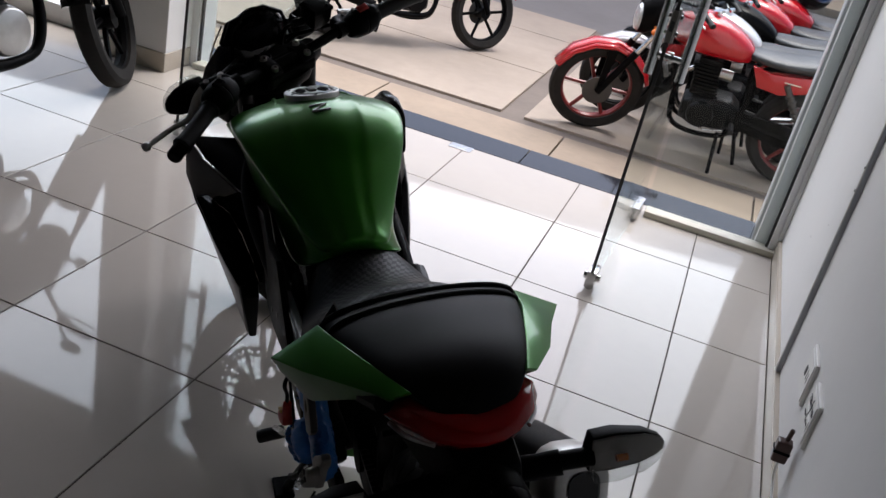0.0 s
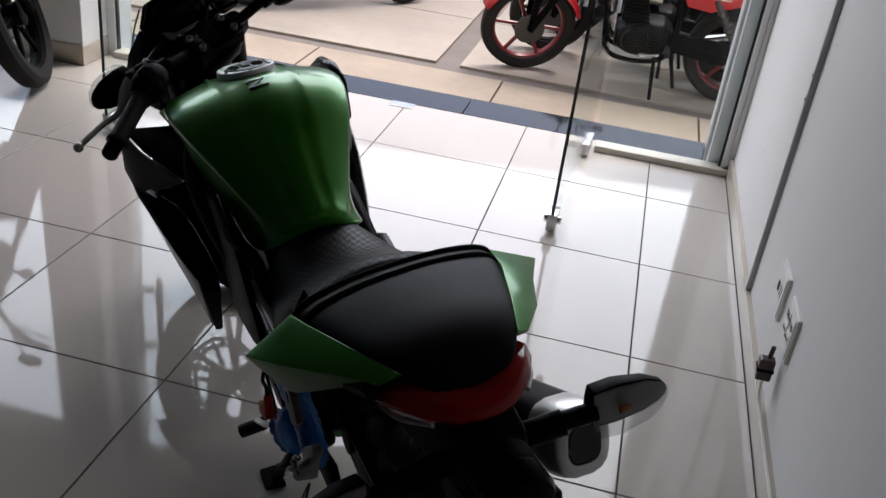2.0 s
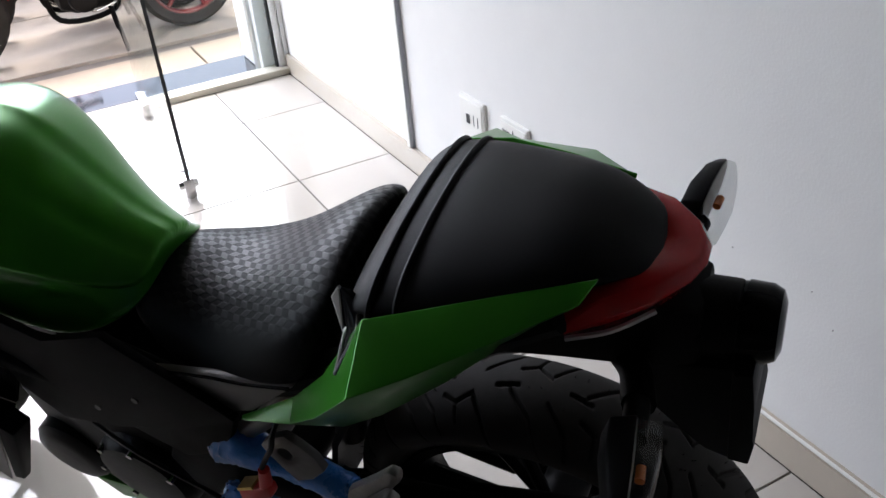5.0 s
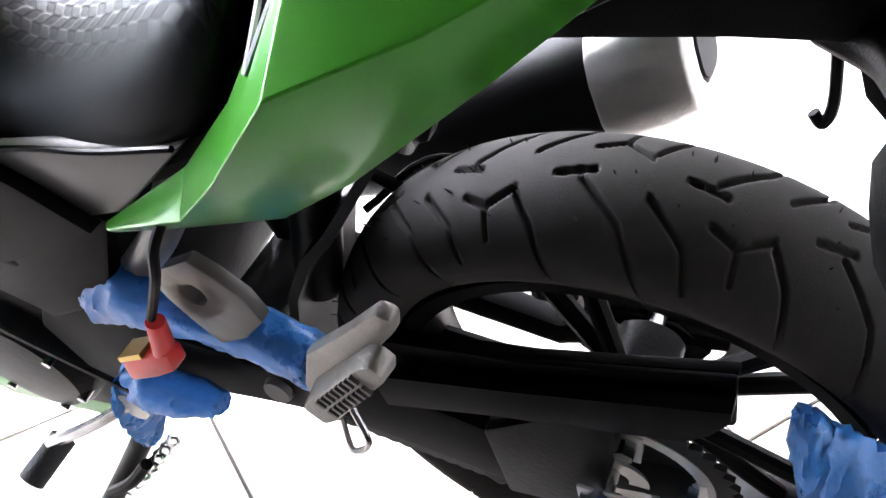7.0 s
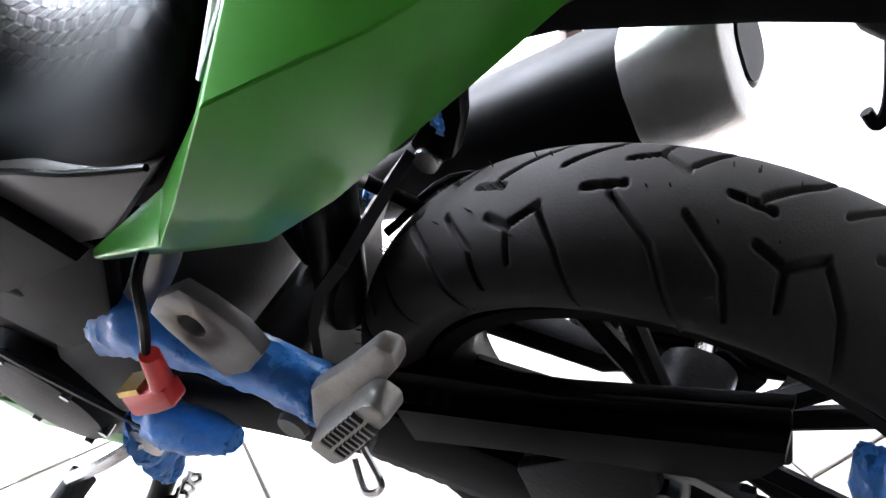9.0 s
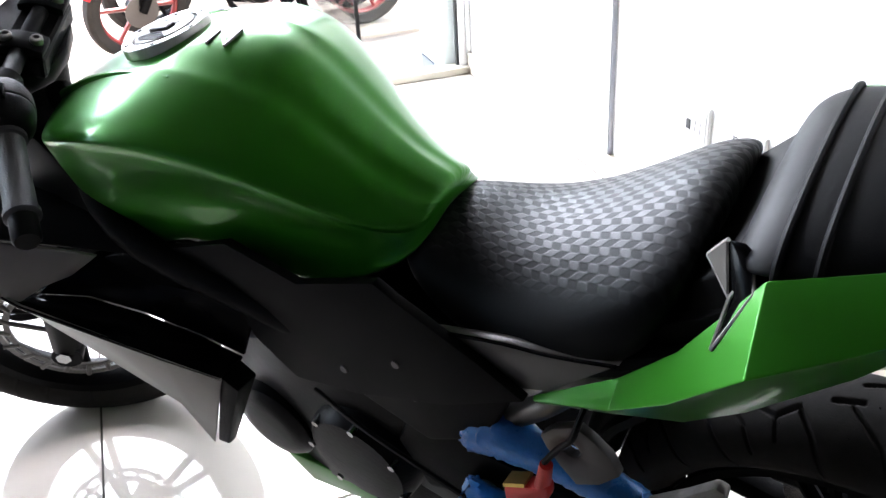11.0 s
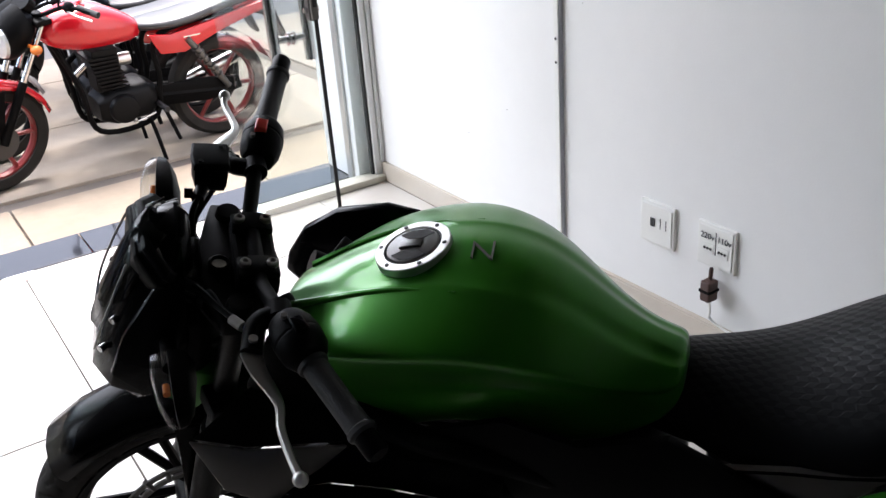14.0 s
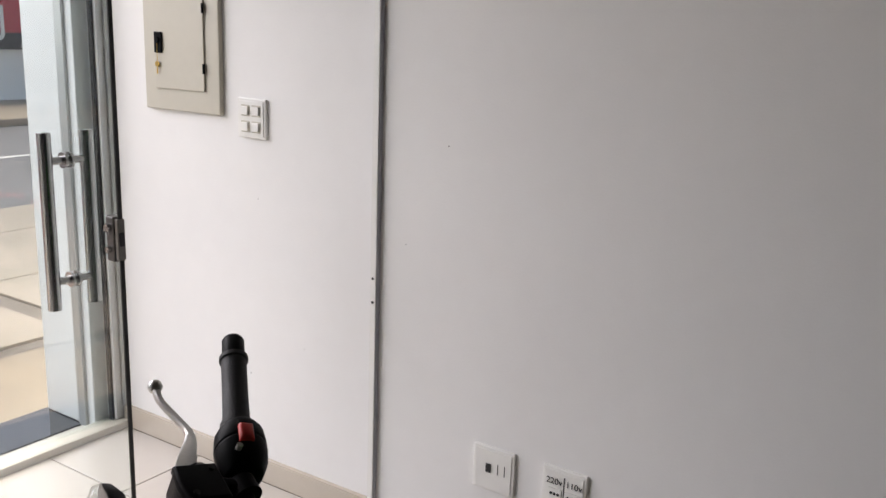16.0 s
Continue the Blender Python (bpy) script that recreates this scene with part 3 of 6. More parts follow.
each("bolt", [cyl((0.0535 * math.cos(a), 0.0535 * math.sin(a), 0.001), (0.0535 * math.cos(a), 0.0535 * math.sin(a), 0.0036), 0.0036, None, 10) for a in (2 * math.pi * k / 6 for k in range(6))], DKMETAL, capr, m=cap_m)
lg = Matrix.Translation((0.700, 0.004, 0.9225)) @ Matrix.Rotation(radians(0), 4, "Y") @ Matrix.Scale(0.72, 4)
def stroke(x0, y0, x1, y1, w=0.0017):
    return loft([[(x0 - w, y0, z), (x0 + w, y0, z), (x1 + w, y1, z), (x1 - w, y1, z)] for z in (-0.003, 0.0016)])


each("emblem_stroke", [stroke(0.017, 0.024, 0.023, -0.022), stroke(0.021, -0.018, -0.019, 0.022, 0.0028), stroke(-0.020, 0.024, -0.014, -0.026)], GREYS, tank, "dull grey slanted stroke of the emblem", m=lg, smooth=False)

# rider's seat
def seat_ring(x, w, zl, zt, full=False):
    prof = [(0.2, -0.02), (0.92, -0.01), (1.0, 0.08), (0.995, 0.22), (0.93, 0.46), (0.76, 0.72), (0.42, 0.94), (0.14, 1.0)]
    k = max(0.0, min(1.0, (0.30 - x) / 0.10, (x - 0.148) / 0.03)) if full else 0.0
    pts = [(w * a, zl + (zt - zl) * (b + k * 0.55 * a ** 3 * max(0.0, b) * (1 - b) * (1.25 if a > 0.9 else 1.0))) for a, b in prof]
    return [(x, -y, z) for y, z in pts] + [(x, y, z) for y, z in pts[::-1]]


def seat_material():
    """Vinyl with slanted lozenges, alternately matt and glossy, pressed into the top of the seat; the glossy ones are
    coloured lighter too.
    """
    m = VINYL.copy()
    m.name = "embossed_seat_vinyl"
    nt = m.node_tree
    b = nt.nodes["Principled BSDF"]

    def calc(op, a, c=None, d=None):
        n = nt.nodes.new("ShaderNodeMath")
        n.operation = op
        for k, v in enumerate((a, c, d)):
            if v is None:
                continue
            if isinstance(v, (int, float)):
                n.inputs[k].default_value = v
            else:
                nt.links.new(v, n.inputs[k])
        return n.outputs[0]

    def span(v, a, c, d, e):
        n = nt.nodes.new("ShaderNodeMapRange")
        for k, q in enumerate((a, c, d, e)):
            n.inputs[k + 1].default_value = q
        nt.links.new(v, n.inputs[0])
        return n.outputs[0]

    tc = nt.nodes.new("ShaderNodeTexCoord")
    sep = nt.nodes.new("ShaderNodeSeparateXYZ")
    nt.links.new(tc.outputs["Object"], sep.inputs[0])
    x, y = sep.outputs["X"], sep.outputs["Y"]
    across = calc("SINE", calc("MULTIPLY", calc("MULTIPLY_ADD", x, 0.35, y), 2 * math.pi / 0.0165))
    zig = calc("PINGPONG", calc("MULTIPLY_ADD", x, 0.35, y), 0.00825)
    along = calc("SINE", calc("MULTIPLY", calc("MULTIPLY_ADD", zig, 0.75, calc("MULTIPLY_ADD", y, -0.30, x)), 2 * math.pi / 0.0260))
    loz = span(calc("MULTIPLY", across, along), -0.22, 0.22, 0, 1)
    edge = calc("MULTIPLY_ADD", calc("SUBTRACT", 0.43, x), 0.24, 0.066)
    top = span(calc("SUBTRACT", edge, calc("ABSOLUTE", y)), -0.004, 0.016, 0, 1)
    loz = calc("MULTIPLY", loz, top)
    nz = nt.nodes.new("ShaderNodeTexNoise")
    nz.inputs["Scale"].default_value = 900
    nt.links.new(tc.outputs["Object"], nz.inputs["Vector"])
    bp = nt.nodes.new("ShaderNodeBump")
    bp.inputs["Strength"].default_value, bp.inputs["Distance"].default_value = 0.22, 0.0012
    nt.links.new(calc("MULTIPLY_ADD", nz.outputs["Fac"], 0.15, loz), bp.inputs["Height"])
    nt.links.new(bp.outputs[0], b.inputs["Normal"])
    nt.links.new(span(loz, 0, 1, 0.085, 0.14), b.inputs["Specular IOR Level"])
    nt.links.new(span(loz, 0, 1, 0.50, 0.40), b.inputs["Roughness"])
    # base colour lightened in the lozenges, standing in for the window's sheen
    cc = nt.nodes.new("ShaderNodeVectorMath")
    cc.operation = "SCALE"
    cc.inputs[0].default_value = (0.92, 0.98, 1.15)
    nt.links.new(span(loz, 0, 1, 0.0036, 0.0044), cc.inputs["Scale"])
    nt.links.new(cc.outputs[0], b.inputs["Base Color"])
    return m


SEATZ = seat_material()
SEAT = [(0.475, 0.06, 0.734, 0.748), (0.452, 0.08, 0.708, 0.757), (0.41, 0.1, 0.69, 0.760), (0.36, 0.118, 0.684, 0.759), (0.3, 0.133, 0.692, 0.776), (0.24, 0.141, 0.706, 0.811), (0.19, 0.138, 0.73, 0.845), (0.164, 0.126, 0.770, 0.854), (0.150, 0.108, 0.806, 0.855), (0.141, 0.085, 0.830, 0.847)]
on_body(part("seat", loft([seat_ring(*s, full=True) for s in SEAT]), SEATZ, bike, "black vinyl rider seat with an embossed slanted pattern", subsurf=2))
PILL = [(0.112, 0.096, 0.858, 0.866), (0.104, 0.122, 0.86, 0.884), (0.08, 0.134, 0.87, 0.901), (0.03, 0.127, 0.876, 0.913), (-0.03, 0.111, 0.883, 0.919), (-0.085, 0.09, 0.894, 0.925), (-0.125, 0.071, 0.895, 0.917), (-0.15, 0.053, 0.892, 0.904), (-0.162, 0.038, 0.888, 0.895), (-0.167, 0.028, 0.886, 0.89)]
pl = on_body(part("passenger_seat", loft([seat_ring(*s) for s in PILL]), VINYL, bike, "smooth black vinyl passenger seat pad", subsurf=2))
for x, wq, zl, zt in ((0.074, 0.1335, 0.8705, 0.9030), (0.046, 0.1295, 0.8745, 0.9100)):
    pts = [(x, w * wq * 0.99, zl + (zt - zl) * h) for w, h in ((1.0, 0.06), (0.995, 0.20), (0.93, 0.44), (0.76, 0.70), (0.42, 0.91), (0, 0.985), (-0.42, 0.91), (-0.76, 0.70), (-0.93, 0.44), (-0.995, 0.20), (-1.0, 0.06))]
    part("piping", tube(pts, 0.0034, 8), VINYL, pl, "raised seam piping")

# green tail panels: upper edge, kink and lower edge from front to back
TAIL = [
    ((0.281, 0.145, 0.672), (0.280, 0.149, 0.668), (0.274, 0.146, 0.664)), ((0.192, 0.144, 0.734), (0.196, 0.163, 0.708), (0.204, 0.150, 0.688)), ((0.140, 0.146, 0.788), (0.134, 0.187, 0.771), (0.132, 0.152, 0.712)),
    ((0.078, 0.137, 0.875), (0.072, 0.203, 0.841), (0.083, 0.150, 0.745)), ((0.02, 0.126, 0.890), (0.02, 0.171, 0.850), (0.01, 0.136, 0.801)), ((-0.055, 0.099, 0.899), (-0.070, 0.127, 0.884), (-0.052, 0.106, 0.845)), ((-0.126, 0.071, 0.905), (-0.114, 0.090, 0.889), (-0.090, 0.086, 0.865))]
for s in (1, -1):
    bm = bmesh.new()
    rows = [[bm.verts.new((p[0], s * p[1], p[2])) for p in (a, b, c)] for a, b, c in TAIL]
    for r0, r1 in zip(rows, rows[1:]):
        for k in range(2):
            bm.faces.new((r0[k], r0[k + 1], r1[k + 1], r1[k]))
    p = on_body(part("tail_panel", bm, GREEN, bike, "sharply creased green tail panel"))
    p.modifiers["split"].split_angle = radians(17)
    md = p.modifiers.new("thick", "SOLIDIFY")
    md.thickness, md.offset = 0.006, -1
    md = p.modifiers.new("bevel", "BEVEL")
    md.width, md.segments, md.limit_method, md.angle_limit = 0.0025, 3, "ANGLE", radians(17)
    p.modifiers.move(0, 2)
TRIM = [(0.104, 0.165, 0.821), (0.101, 0.135, 0.848), (0.128, 0.102, 0.856), (0.111, 0.108, 0.880), (0.090, 0.116, 0.866), (0.082, 0.140, 0.862)]
wedge = on_body(part("trim_wedge", loft([[(x + d, y, z) for x, y, z in TRIM] for d in (-0.010, 0.0015)]), BLACKP, bike, "small glossy black trim wedge", bevel=0.0006))
part("trim_facet", loft([[(x + 0.0030 + d, y, z) for x, y, z in (TRIM[1], TRIM[2], TRIM[3])] for d in (0.0, 0.002)]), GREYS, wedge, "pale facet of the trim wedge")
for run in (TRIM[2::-1], [TRIM[0], TRIM[5], TRIM[4]], [TRIM[1], TRIM[4]], [TRIM[2], TRIM[3]]):
    part("trim_edge", tube([(x + 0.003, y, z) for x, y, z in run], 0.0018, 6, 1), ALU, wedge, "bright edge of the trim wedge")
on_body(part("seat_hump", loft([[(x, s * w, z) for s, z in ((-1, z0), (-0.9, z1), (0.9, z1), (1, z0))] for x, w, z0, z1 in ((0.15, 0.105, 0.76, 0.815), (0.115, 0.112, 0.80, 0.845), (0.06, 0.110, 0.84, 0.868))]), BLACKM, bike, "black filler between the two seats", bevel=0.004))
part("seat_support", prism([(0.47, 0.652), (0.40, 0.668), (0.33, 0.682), (0.205, 0.703), (0.278, 0.640), (0.36, 0.612), (0.47, 0.600)], 0.096, 0.110), GREYP, bike, "grey satin trim under the seat", bevel=0.003)
part("seat_edge", tube([(0.42, 0.112, 0.666), (0.33, 0.113, 0.684), (0.27, 0.114, 0.692), (0.207, 0.114, 0.705)], 0.0022, 6), BLACKP, bike)
# tail underside, tail lamp, mudguard
on_body(part("tail_underside", loft([[(x, s * w, z0 + (z1 - z0) * k) for s, k in ((-1, 0), (-1, 1), (1, 1), (1, 0))] for x, w, z0, z1 in ((0.27, 0.09, 0.655, 0.70), (0.13, 0.115, 0.715, 0.80), (0.02, 0.110, 0.80, 0.885), (-0.07, 0.088, 0.845, 0.895), (-0.14, 0.055, 0.865, 0.895))]), BLACKM, bike, bevel=0.004))
LAMP = [(-0.080, 0.090, 0.834, 0.852), (-0.128, 0.078, 0.842, 0.886), (-0.164, 0.058, 0.850, 0.892), (-0.190, 0.032, 0.858, 0.892), (-0.200, 0.011, 0.863, 0.890)]
LAMP = LAMP + [(x, -y, z0, z1) for x, y, z0, z1 in LAMP[::-1]]
lamp = on_body(part("tail_lamp", loft([[(x, y, z1), (x - 0.006, y * 1.06, (z0 + z1) / 2 + 0.004), (x + 0.006, y * 0.97, z0), (x + 0.035, y * 0.75, z0), (x + 0.035, y * 0.75, z1)] for x, y, z0, z1 in LAMP]), REDLENS, bike, "glossy red tail lamp wrapping the tail", bevel=0.002))
for s in (1, -1):
    part("reflector_strip", tube([(-0.096, s * 0.0890, 0.840), (-0.136, s * 0.0790, 0.850), (-0.170, s * 0.0570, 0.860)], 0.003, 6), CLEARLENS, lamp, "pale strip inside the red lens")
tube_body = on_body(part("tail_extension", cyl((-0.10, 0, 0.800), (-0.236, 0, 0.804), 0.041, 0.038, 26), BLACKM, bike, "round black tail extension", bevel=0.004))
part("end_cap", loft([[(x, 0.0385 * k * math.cos(a), 0.804 + 0.0385 * k * math.sin(a)) for a in (2 * math.pi * i / 26 for i in range(26))] for x, k in ((-0.2352, 0.96), (-0.238, 0.96), (-0.2385, 1.0), (-0.260, 0.98), (-0.269, 0.86), (-0.273, 0.6))]), BLACKP, tube_body, "rounded black plate lamp housing")
part("cap_screw", cyl((-0.236, 0.016, 0.836), (-0.236, 0.018, 0.841), 0.004, None, 8), BLACKM, tube_body)
on_body(part("mudguard", loft([[(x, k * w, z + dz) for k, dz in ((-1, 0), (-0.85, h), (0.85, h), (1, 0))] for x, w, z, h in ((0.10, 0.080, 0.755, 0.05), (0.0, 0.076, 0.780, 0.07), (-0.08, 0.064, 0.778, 0.08), (-0.16, 0.048, 0.768, 0.08), (-0.205, 0.042, 0.770, 0.07))]), BLACKM, bike, "black rear mudguard stay", bevel=0.006))
on_body(part("plate_holder", prism([(-0.13, 0.77), (-0.245, 0.785), (-0.250, 0.652), (-0.235, 0.644), (-0.212, 0.652), (-0.196, 0.680), (-0.168, 0.700), (-0.14, 0.735)], -0.045, 0.045), BLACKM, bike, "black hanging plate bracket", bevel=0.004))
on_body(part("back_plate", prism([(-0.236, 0.782), (-0.254, 0.785), (-0.258, 0.735), (-0.254, 0.700), (-0.260, 0.680), (-0.256, 0.648), (-0.236, 0.650)], -0.050, 0.050), BLACKM, bike, bevel=0.002))
part("hook_wire", tube([(-0.10, -0.06, 0.76), (-0.103, -0.06, 0.70), (-0.106, -0.06, 0.655), (-0.102, -0.06, 0.639), (-0.096, -0.06, 0.646)], 0.0035, 8), BLACKM, bike, "thin black bent wire hook")


def signal(c, out, name="turn_signal", m=None, lenslab="clear turn signal lens", size=1.0, face=(-1, 0, -0.3)):
    """A wedge-shaped turn signal that points along out, on a stalk at c."""
    c, out = Vector(c), Vector(out).normalized()
    st = part(name, tube([c, c + out * 0.03 * size, c + out * 0.05 * size], 0.012, 10), BLACKM, bike, "black turn signal on a rubber stalk", m=m)
    fx = Vector(face)
    fx = (fx - out * fx.dot(out)).normalized()
    fy = out.cross(fx)
    q = Matrix.Translation(c + out * 0.05 * size) @ Matrix(((fx.x, fy.x, out.x, 0), (fx.y, fy.y, out.y, 0), (fx.z, fy.z, out.z, 0), (0, 0, 0, 1))) @ Matrix.Scale(size, 4)
    if m is not None:
        q = m @ q
    sh = [(-0.010, 0.020, 0.016), (-0.002, 0.036, 0.031), (0.03, 0.039, 0.031), (0.07, 0.033, 0.024), (0.092, 0.021, 0.015), (0.100, 0.009, 0.007)]
    part("shell", loft([[(b * y, a * x, z) for x, y in ((-1, 0), (-0.75, -0.8), (0, -1), (0.75, -0.8), (1, 0))] for z, a, b in sh]), BLACKM, st, m=q, bevel=0.002)
    part("reflector", loft([[(b * y, a * x, z) for x, y in ((-0.9, 0.02), (0, -0.10), (0.9, 0.02), (0, 0.10))] for z, a, b in sh[1:]]), PEGM, st, "silvered reflector", m=q)
    part("lens", loft([[(b * y, a * x, z) for x, y in ((-0.98, 0.03), (-0.88, 0.75), (0, 0.95), (0.88, 0.75), (0.98, 0.03))] for z, a, b in sh[1:]]), LENSGLASS, st, lenslab, m=q, bevel=0.002)
    part("bulb", cyl((0.010, 0, 0.030), (0.010, 0, 0.046), 0.005, None, 10), AMBER, st, m=q)
    return st


for s, back in ((1, -0.162), (-1, -0.165)):
    on_body(part("signal_arm", tube([(-0.12, s * 0.02, 0.765), (back + 0.014, s * 0.055, 0.774), (back - 0.002, s * 0.104, 0.786)], 0.016, 12), BLACKM, bike, "black turn signal arm"))
    on_body(signal((back, s * 0.099, 0.786), (-0.14, s * 0.98, 0.05), size=0.90, face=(-1, 0, -0.12)))

# swing arm, chain guard, chain, sprocket
for y, hk in ((-0.045, 1.0), (-0.205, 0.42)):
    part("swing_arm", loft([[(x, y + dy, z + dz * hk) for dy, dz in ((-0.016, -h), (0.016, -h), (0.016, h), (-0.016, h))] for x, z, h in ((0.46, 0.305, 0.044), (0.30, 0.262, 0.046), (0.13, 0.228, 0.040), (0.03, 0.262, 0.034), (-0.05, 0.268, 0.026))]), BLACKM, bike, "black box-section swing arm", bevel=0.008)
part("swing_arm_pivot", cyl((0.42, -0.21, 0.30), (0.42, -0.02, 0.30), 0.034), BLACKM, bike)
part("chain_guard", prism([(-0.073, 0.421), (-0.075, 0.364), (0.06, 0.322), (0.24, 0.272), (0.36, 0.262), (0.37, 0.318), (0.255, 0.361), (0.09, 0.382)], -0.043, -0.035), BLACKM, bike, "long black chain guard", bevel=0.003)
# added black sheet hides the sprocket's top, in place of the guard's shade
part("sprocket_shade", prism([(0.230, 0.300), (0.114, 0.330), (0.068, 0.338), (0.005, 0.352), (-0.041, 0.362), (-0.058, 0.376), (-0.074, 0.400), (-0.074, 0.412), (0.09, 0.372), (0.24, 0.340)], -0.032, -0.012), BLACKM, bike, "black sheet added for the shade below the chain guard", bevel=0.003)
part("swing_arm_plate", prism([(0.135, 0.300), (0.067, 0.346), (0.014, 0.354), (0.012, 0.326), (0.024, 0.262), (0.060, 0.212), (0.120, 0.205)], -0.026, -0.012), DKMETAL, bike, "dark plate on the swing arm", bevel=0.004)
part("guard_lip", prism([(-0.073, 0.421), (0.09, 0.382), (0.255, 0.361), (0.255, 0.356), (0.09, 0.377), (-0.073, 0.416)], -0.054, -0.043), BLACKM, bike, bevel=0.001)
part("guard_crease", tube([(-0.07, -0.035, 0.382), (0.06, -0.035, 0.342), (0.24, -0.035, 0.292)], 0.002, 6), BLACKM, bike)
part("chain_slider", prism([(0.140, 0.290), (0.095, 0.300), (0.03, 0.315), (0.08, 0.240), (0.106, 0.200), (0.144, 0.165), (0.168, 0.184), (0.135, 0.235)], -0.050, -0.036), BLACKM, bike, "black chain guard foot", bevel=0.003)
for z0, z1 in ((0.092, 0.05), (-0.112, -0.02)):
    part("chain", loft([[(x, 0.075 + dy, z + dz + (0.0035 if k % 2 else 0)) for dy, dz in ((-0.008, -0.007), (0.008, -0.007), (0.008, 0.007), (-0.008, 0.007))] for k, (x, z) in enumerate((0.47 * i / 60, z0 + (z1 - z0) * i / 60) for i in range(61))]), DKMETAL, bike, "dark drive chain", m=REAR, smooth=False)


def toothed(r0, r1, n, y0, y1):
    bm = bmesh.new()
    ring = []
    for y in (y0, y1):
        ring.append([bm.verts.new((r * math.cos(2 * math.pi * k / (2 * n)), y, r * math.sin(2 * math.pi * k / (2 * n)))) for k, r in ((k, r1 if k % 2 else r0) for k in range(2 * n))])
        ring.append([bm.verts.new((r0 * 0.82 * math.cos(2 * math.pi * k / (2 * n)), y, r0 * 0.82 * math.sin(2 * math.pi * k / (2 * n)))) for k in range(2 * n)])
    a, b, c, d = ring
    for k in range(2 * n):
        j = (k + 1) % (2 * n)
        for u, v in ((a, b), (b, d), (d, c), (c, a)):
            bm.faces.new((u[k], u[j], v[j], v[k]))
    return bm


SPROCKET = REAR @ Matrix.Translation((-0.006, 0, -0.010))
sp = part("sprocket", toothed(0.099, 0.107, 42, 0.072, 0.078), DKMETAL, bike, "dark toothed rear sprocket", m=SPROCKET, smooth=False)
part("sprocket_spider", join(ring_profile([(0.086, 0.073), (0.086, 0.079), (0.074, 0.079), (0.074, 0.073)], 40), *[loft([[(r * math.cos(a) - w * math.sin(a) * q, y, r * math.sin(a) + w * math.cos(a) * q) for q, y in ((-1, 0.072), (1, 0.072), (1, 0.080), (-1, 0.080))] for r, w in ((0.026, 0.017), (0.080, 0.011))]) for a in (2 * math.pi * k / 5 + 0.5 for k in range(5))], ring_profile([(0.030, 0.066), (0.030, 0.084), (0.012, 0.084), (0.012, 0.066)], 30)), ALU, sp, "bright alloy sprocket carrier", m=SPROCKET)
for k in range(5):
    a = 2 * math.pi * k / 5 + 0.5
    part("bolt", cyl((0.064 * math.cos(a), 0.078, 0.064 * math.sin(a)), (0.064 * math.cos(a), 0.094, 0.064 * math.sin(a)), 0.010, 0.009, 6), STEEL, sp, m=SPROCKET)
part("axle", cyl((0, -0.12, 0), (0, 0.108, 0), 0.011), STEEL, bike, "rear axle", m=REAR)
part("axle_nut", cyl((0, 0.108, 0), (0, 0.120, 0), 0.018, None, 6), STEEL, bike, m=REAR)
part("axle_adjuster", box((-0.085, 0.108, -0.016), (0.02, 0.113, 0.016)), ALU, bike, m=REAR, bevel=0.003)
part("adjuster_bolt", cyl((-0.13, 0.1, 0.0), (-0.06, 0.1, 0.0), 0.007), STEEL, bike, m=REAR)
part("hugger", loft([[(0.315 * math.cos(a), y, 0.315 * math.sin(a)) for y in (-0.062, -0.045, 0.045, 0.062)] + [(0.325 * math.cos(a), y, 0.325 * math.sin(a)) for y in (0.062, 0.045, -0.045, -0.062)] for a in (radians(d) for d in (0, 12, 24, 36, 46))]), BLACKM, bike, "black inner mudguard", m=REAR)
# rear brake: carrier arm with a square hole, disc and caliper on the far side
part("brake_disc", ring_profile([(0.105, -0.082), (0.105, -0.078), (0.072, -0.078), (0.072, -0.082)], 44), STEEL, bike, "rear brake disc", m=REAR)
part("caliper_arm", loft([[(x, y, z) for y, z in ((-0.112, z0), (-0.100, z0), (-0.100, z1), (-0.112, z1))] for x, z0, z1 in ((0.10, -0.045, 0.035), (0.03, -0.045, 0.030), (-0.03, -0.025, 0.020), (-0.09, -0.015, 0.012))]), DKMETAL, bike, "grey cast caliper carrier arm", m=REAR, bevel=0.006)
part("arm_recess", box((0.022, -0.101, -0.030), (0.056, -0.097, 0.012)), DARKGAP, bike, m=REAR, smooth=False, bevel=0.003)
part("rear_caliper", box((0.075, -0.108, 0.01), (0.125, -0.066, 0.075)), DKMETAL, bike, "black rear brake caliper", m=REAR, smooth=False, bevel=0.01)
part("shock_body", cyl((0.33, -0.09, 0.36), (0.24, -0.06, 0.66), 0.024), DKMETAL, bike, "dark rear shock absorber")

# frame, engine, foot controls
for s in (1, -1):
    part("frame_rail", tube([(1.02, s * 0.05, 0.80), (0.86, s * 0.13, 0.68), (0.62, s * 0.125 - 0.02, 0.60), (0.44, s * 0.10 - 0.04, 0.50), (0.42, s * 0.09 - 0.08, 0.34)], 0.019, 10), BLACKM, bike, "black tubular frame rail")
    part("subframe_rail", tube([(0.52, s * 0.105 - 0.02, 0.60), (0.33, s * 0.10 - 0.01, 0.64), (0.1, s * 0.085, 0.74), (-0.08, s * 0.06, 0.83)], 0.013, 8), BLACKM, bike)
    part("side_cover", prism([(0.52, 0.66), (0.44, 0.64), (0.33, 0.60), (0.38, 0.50), (0.46, 0.46), (0.58, 0.50)], s * 0.10 - 0.03, s * 0.118 - 0.03), BLACKM, bike, "black plastic side cover", bevel=0.006)
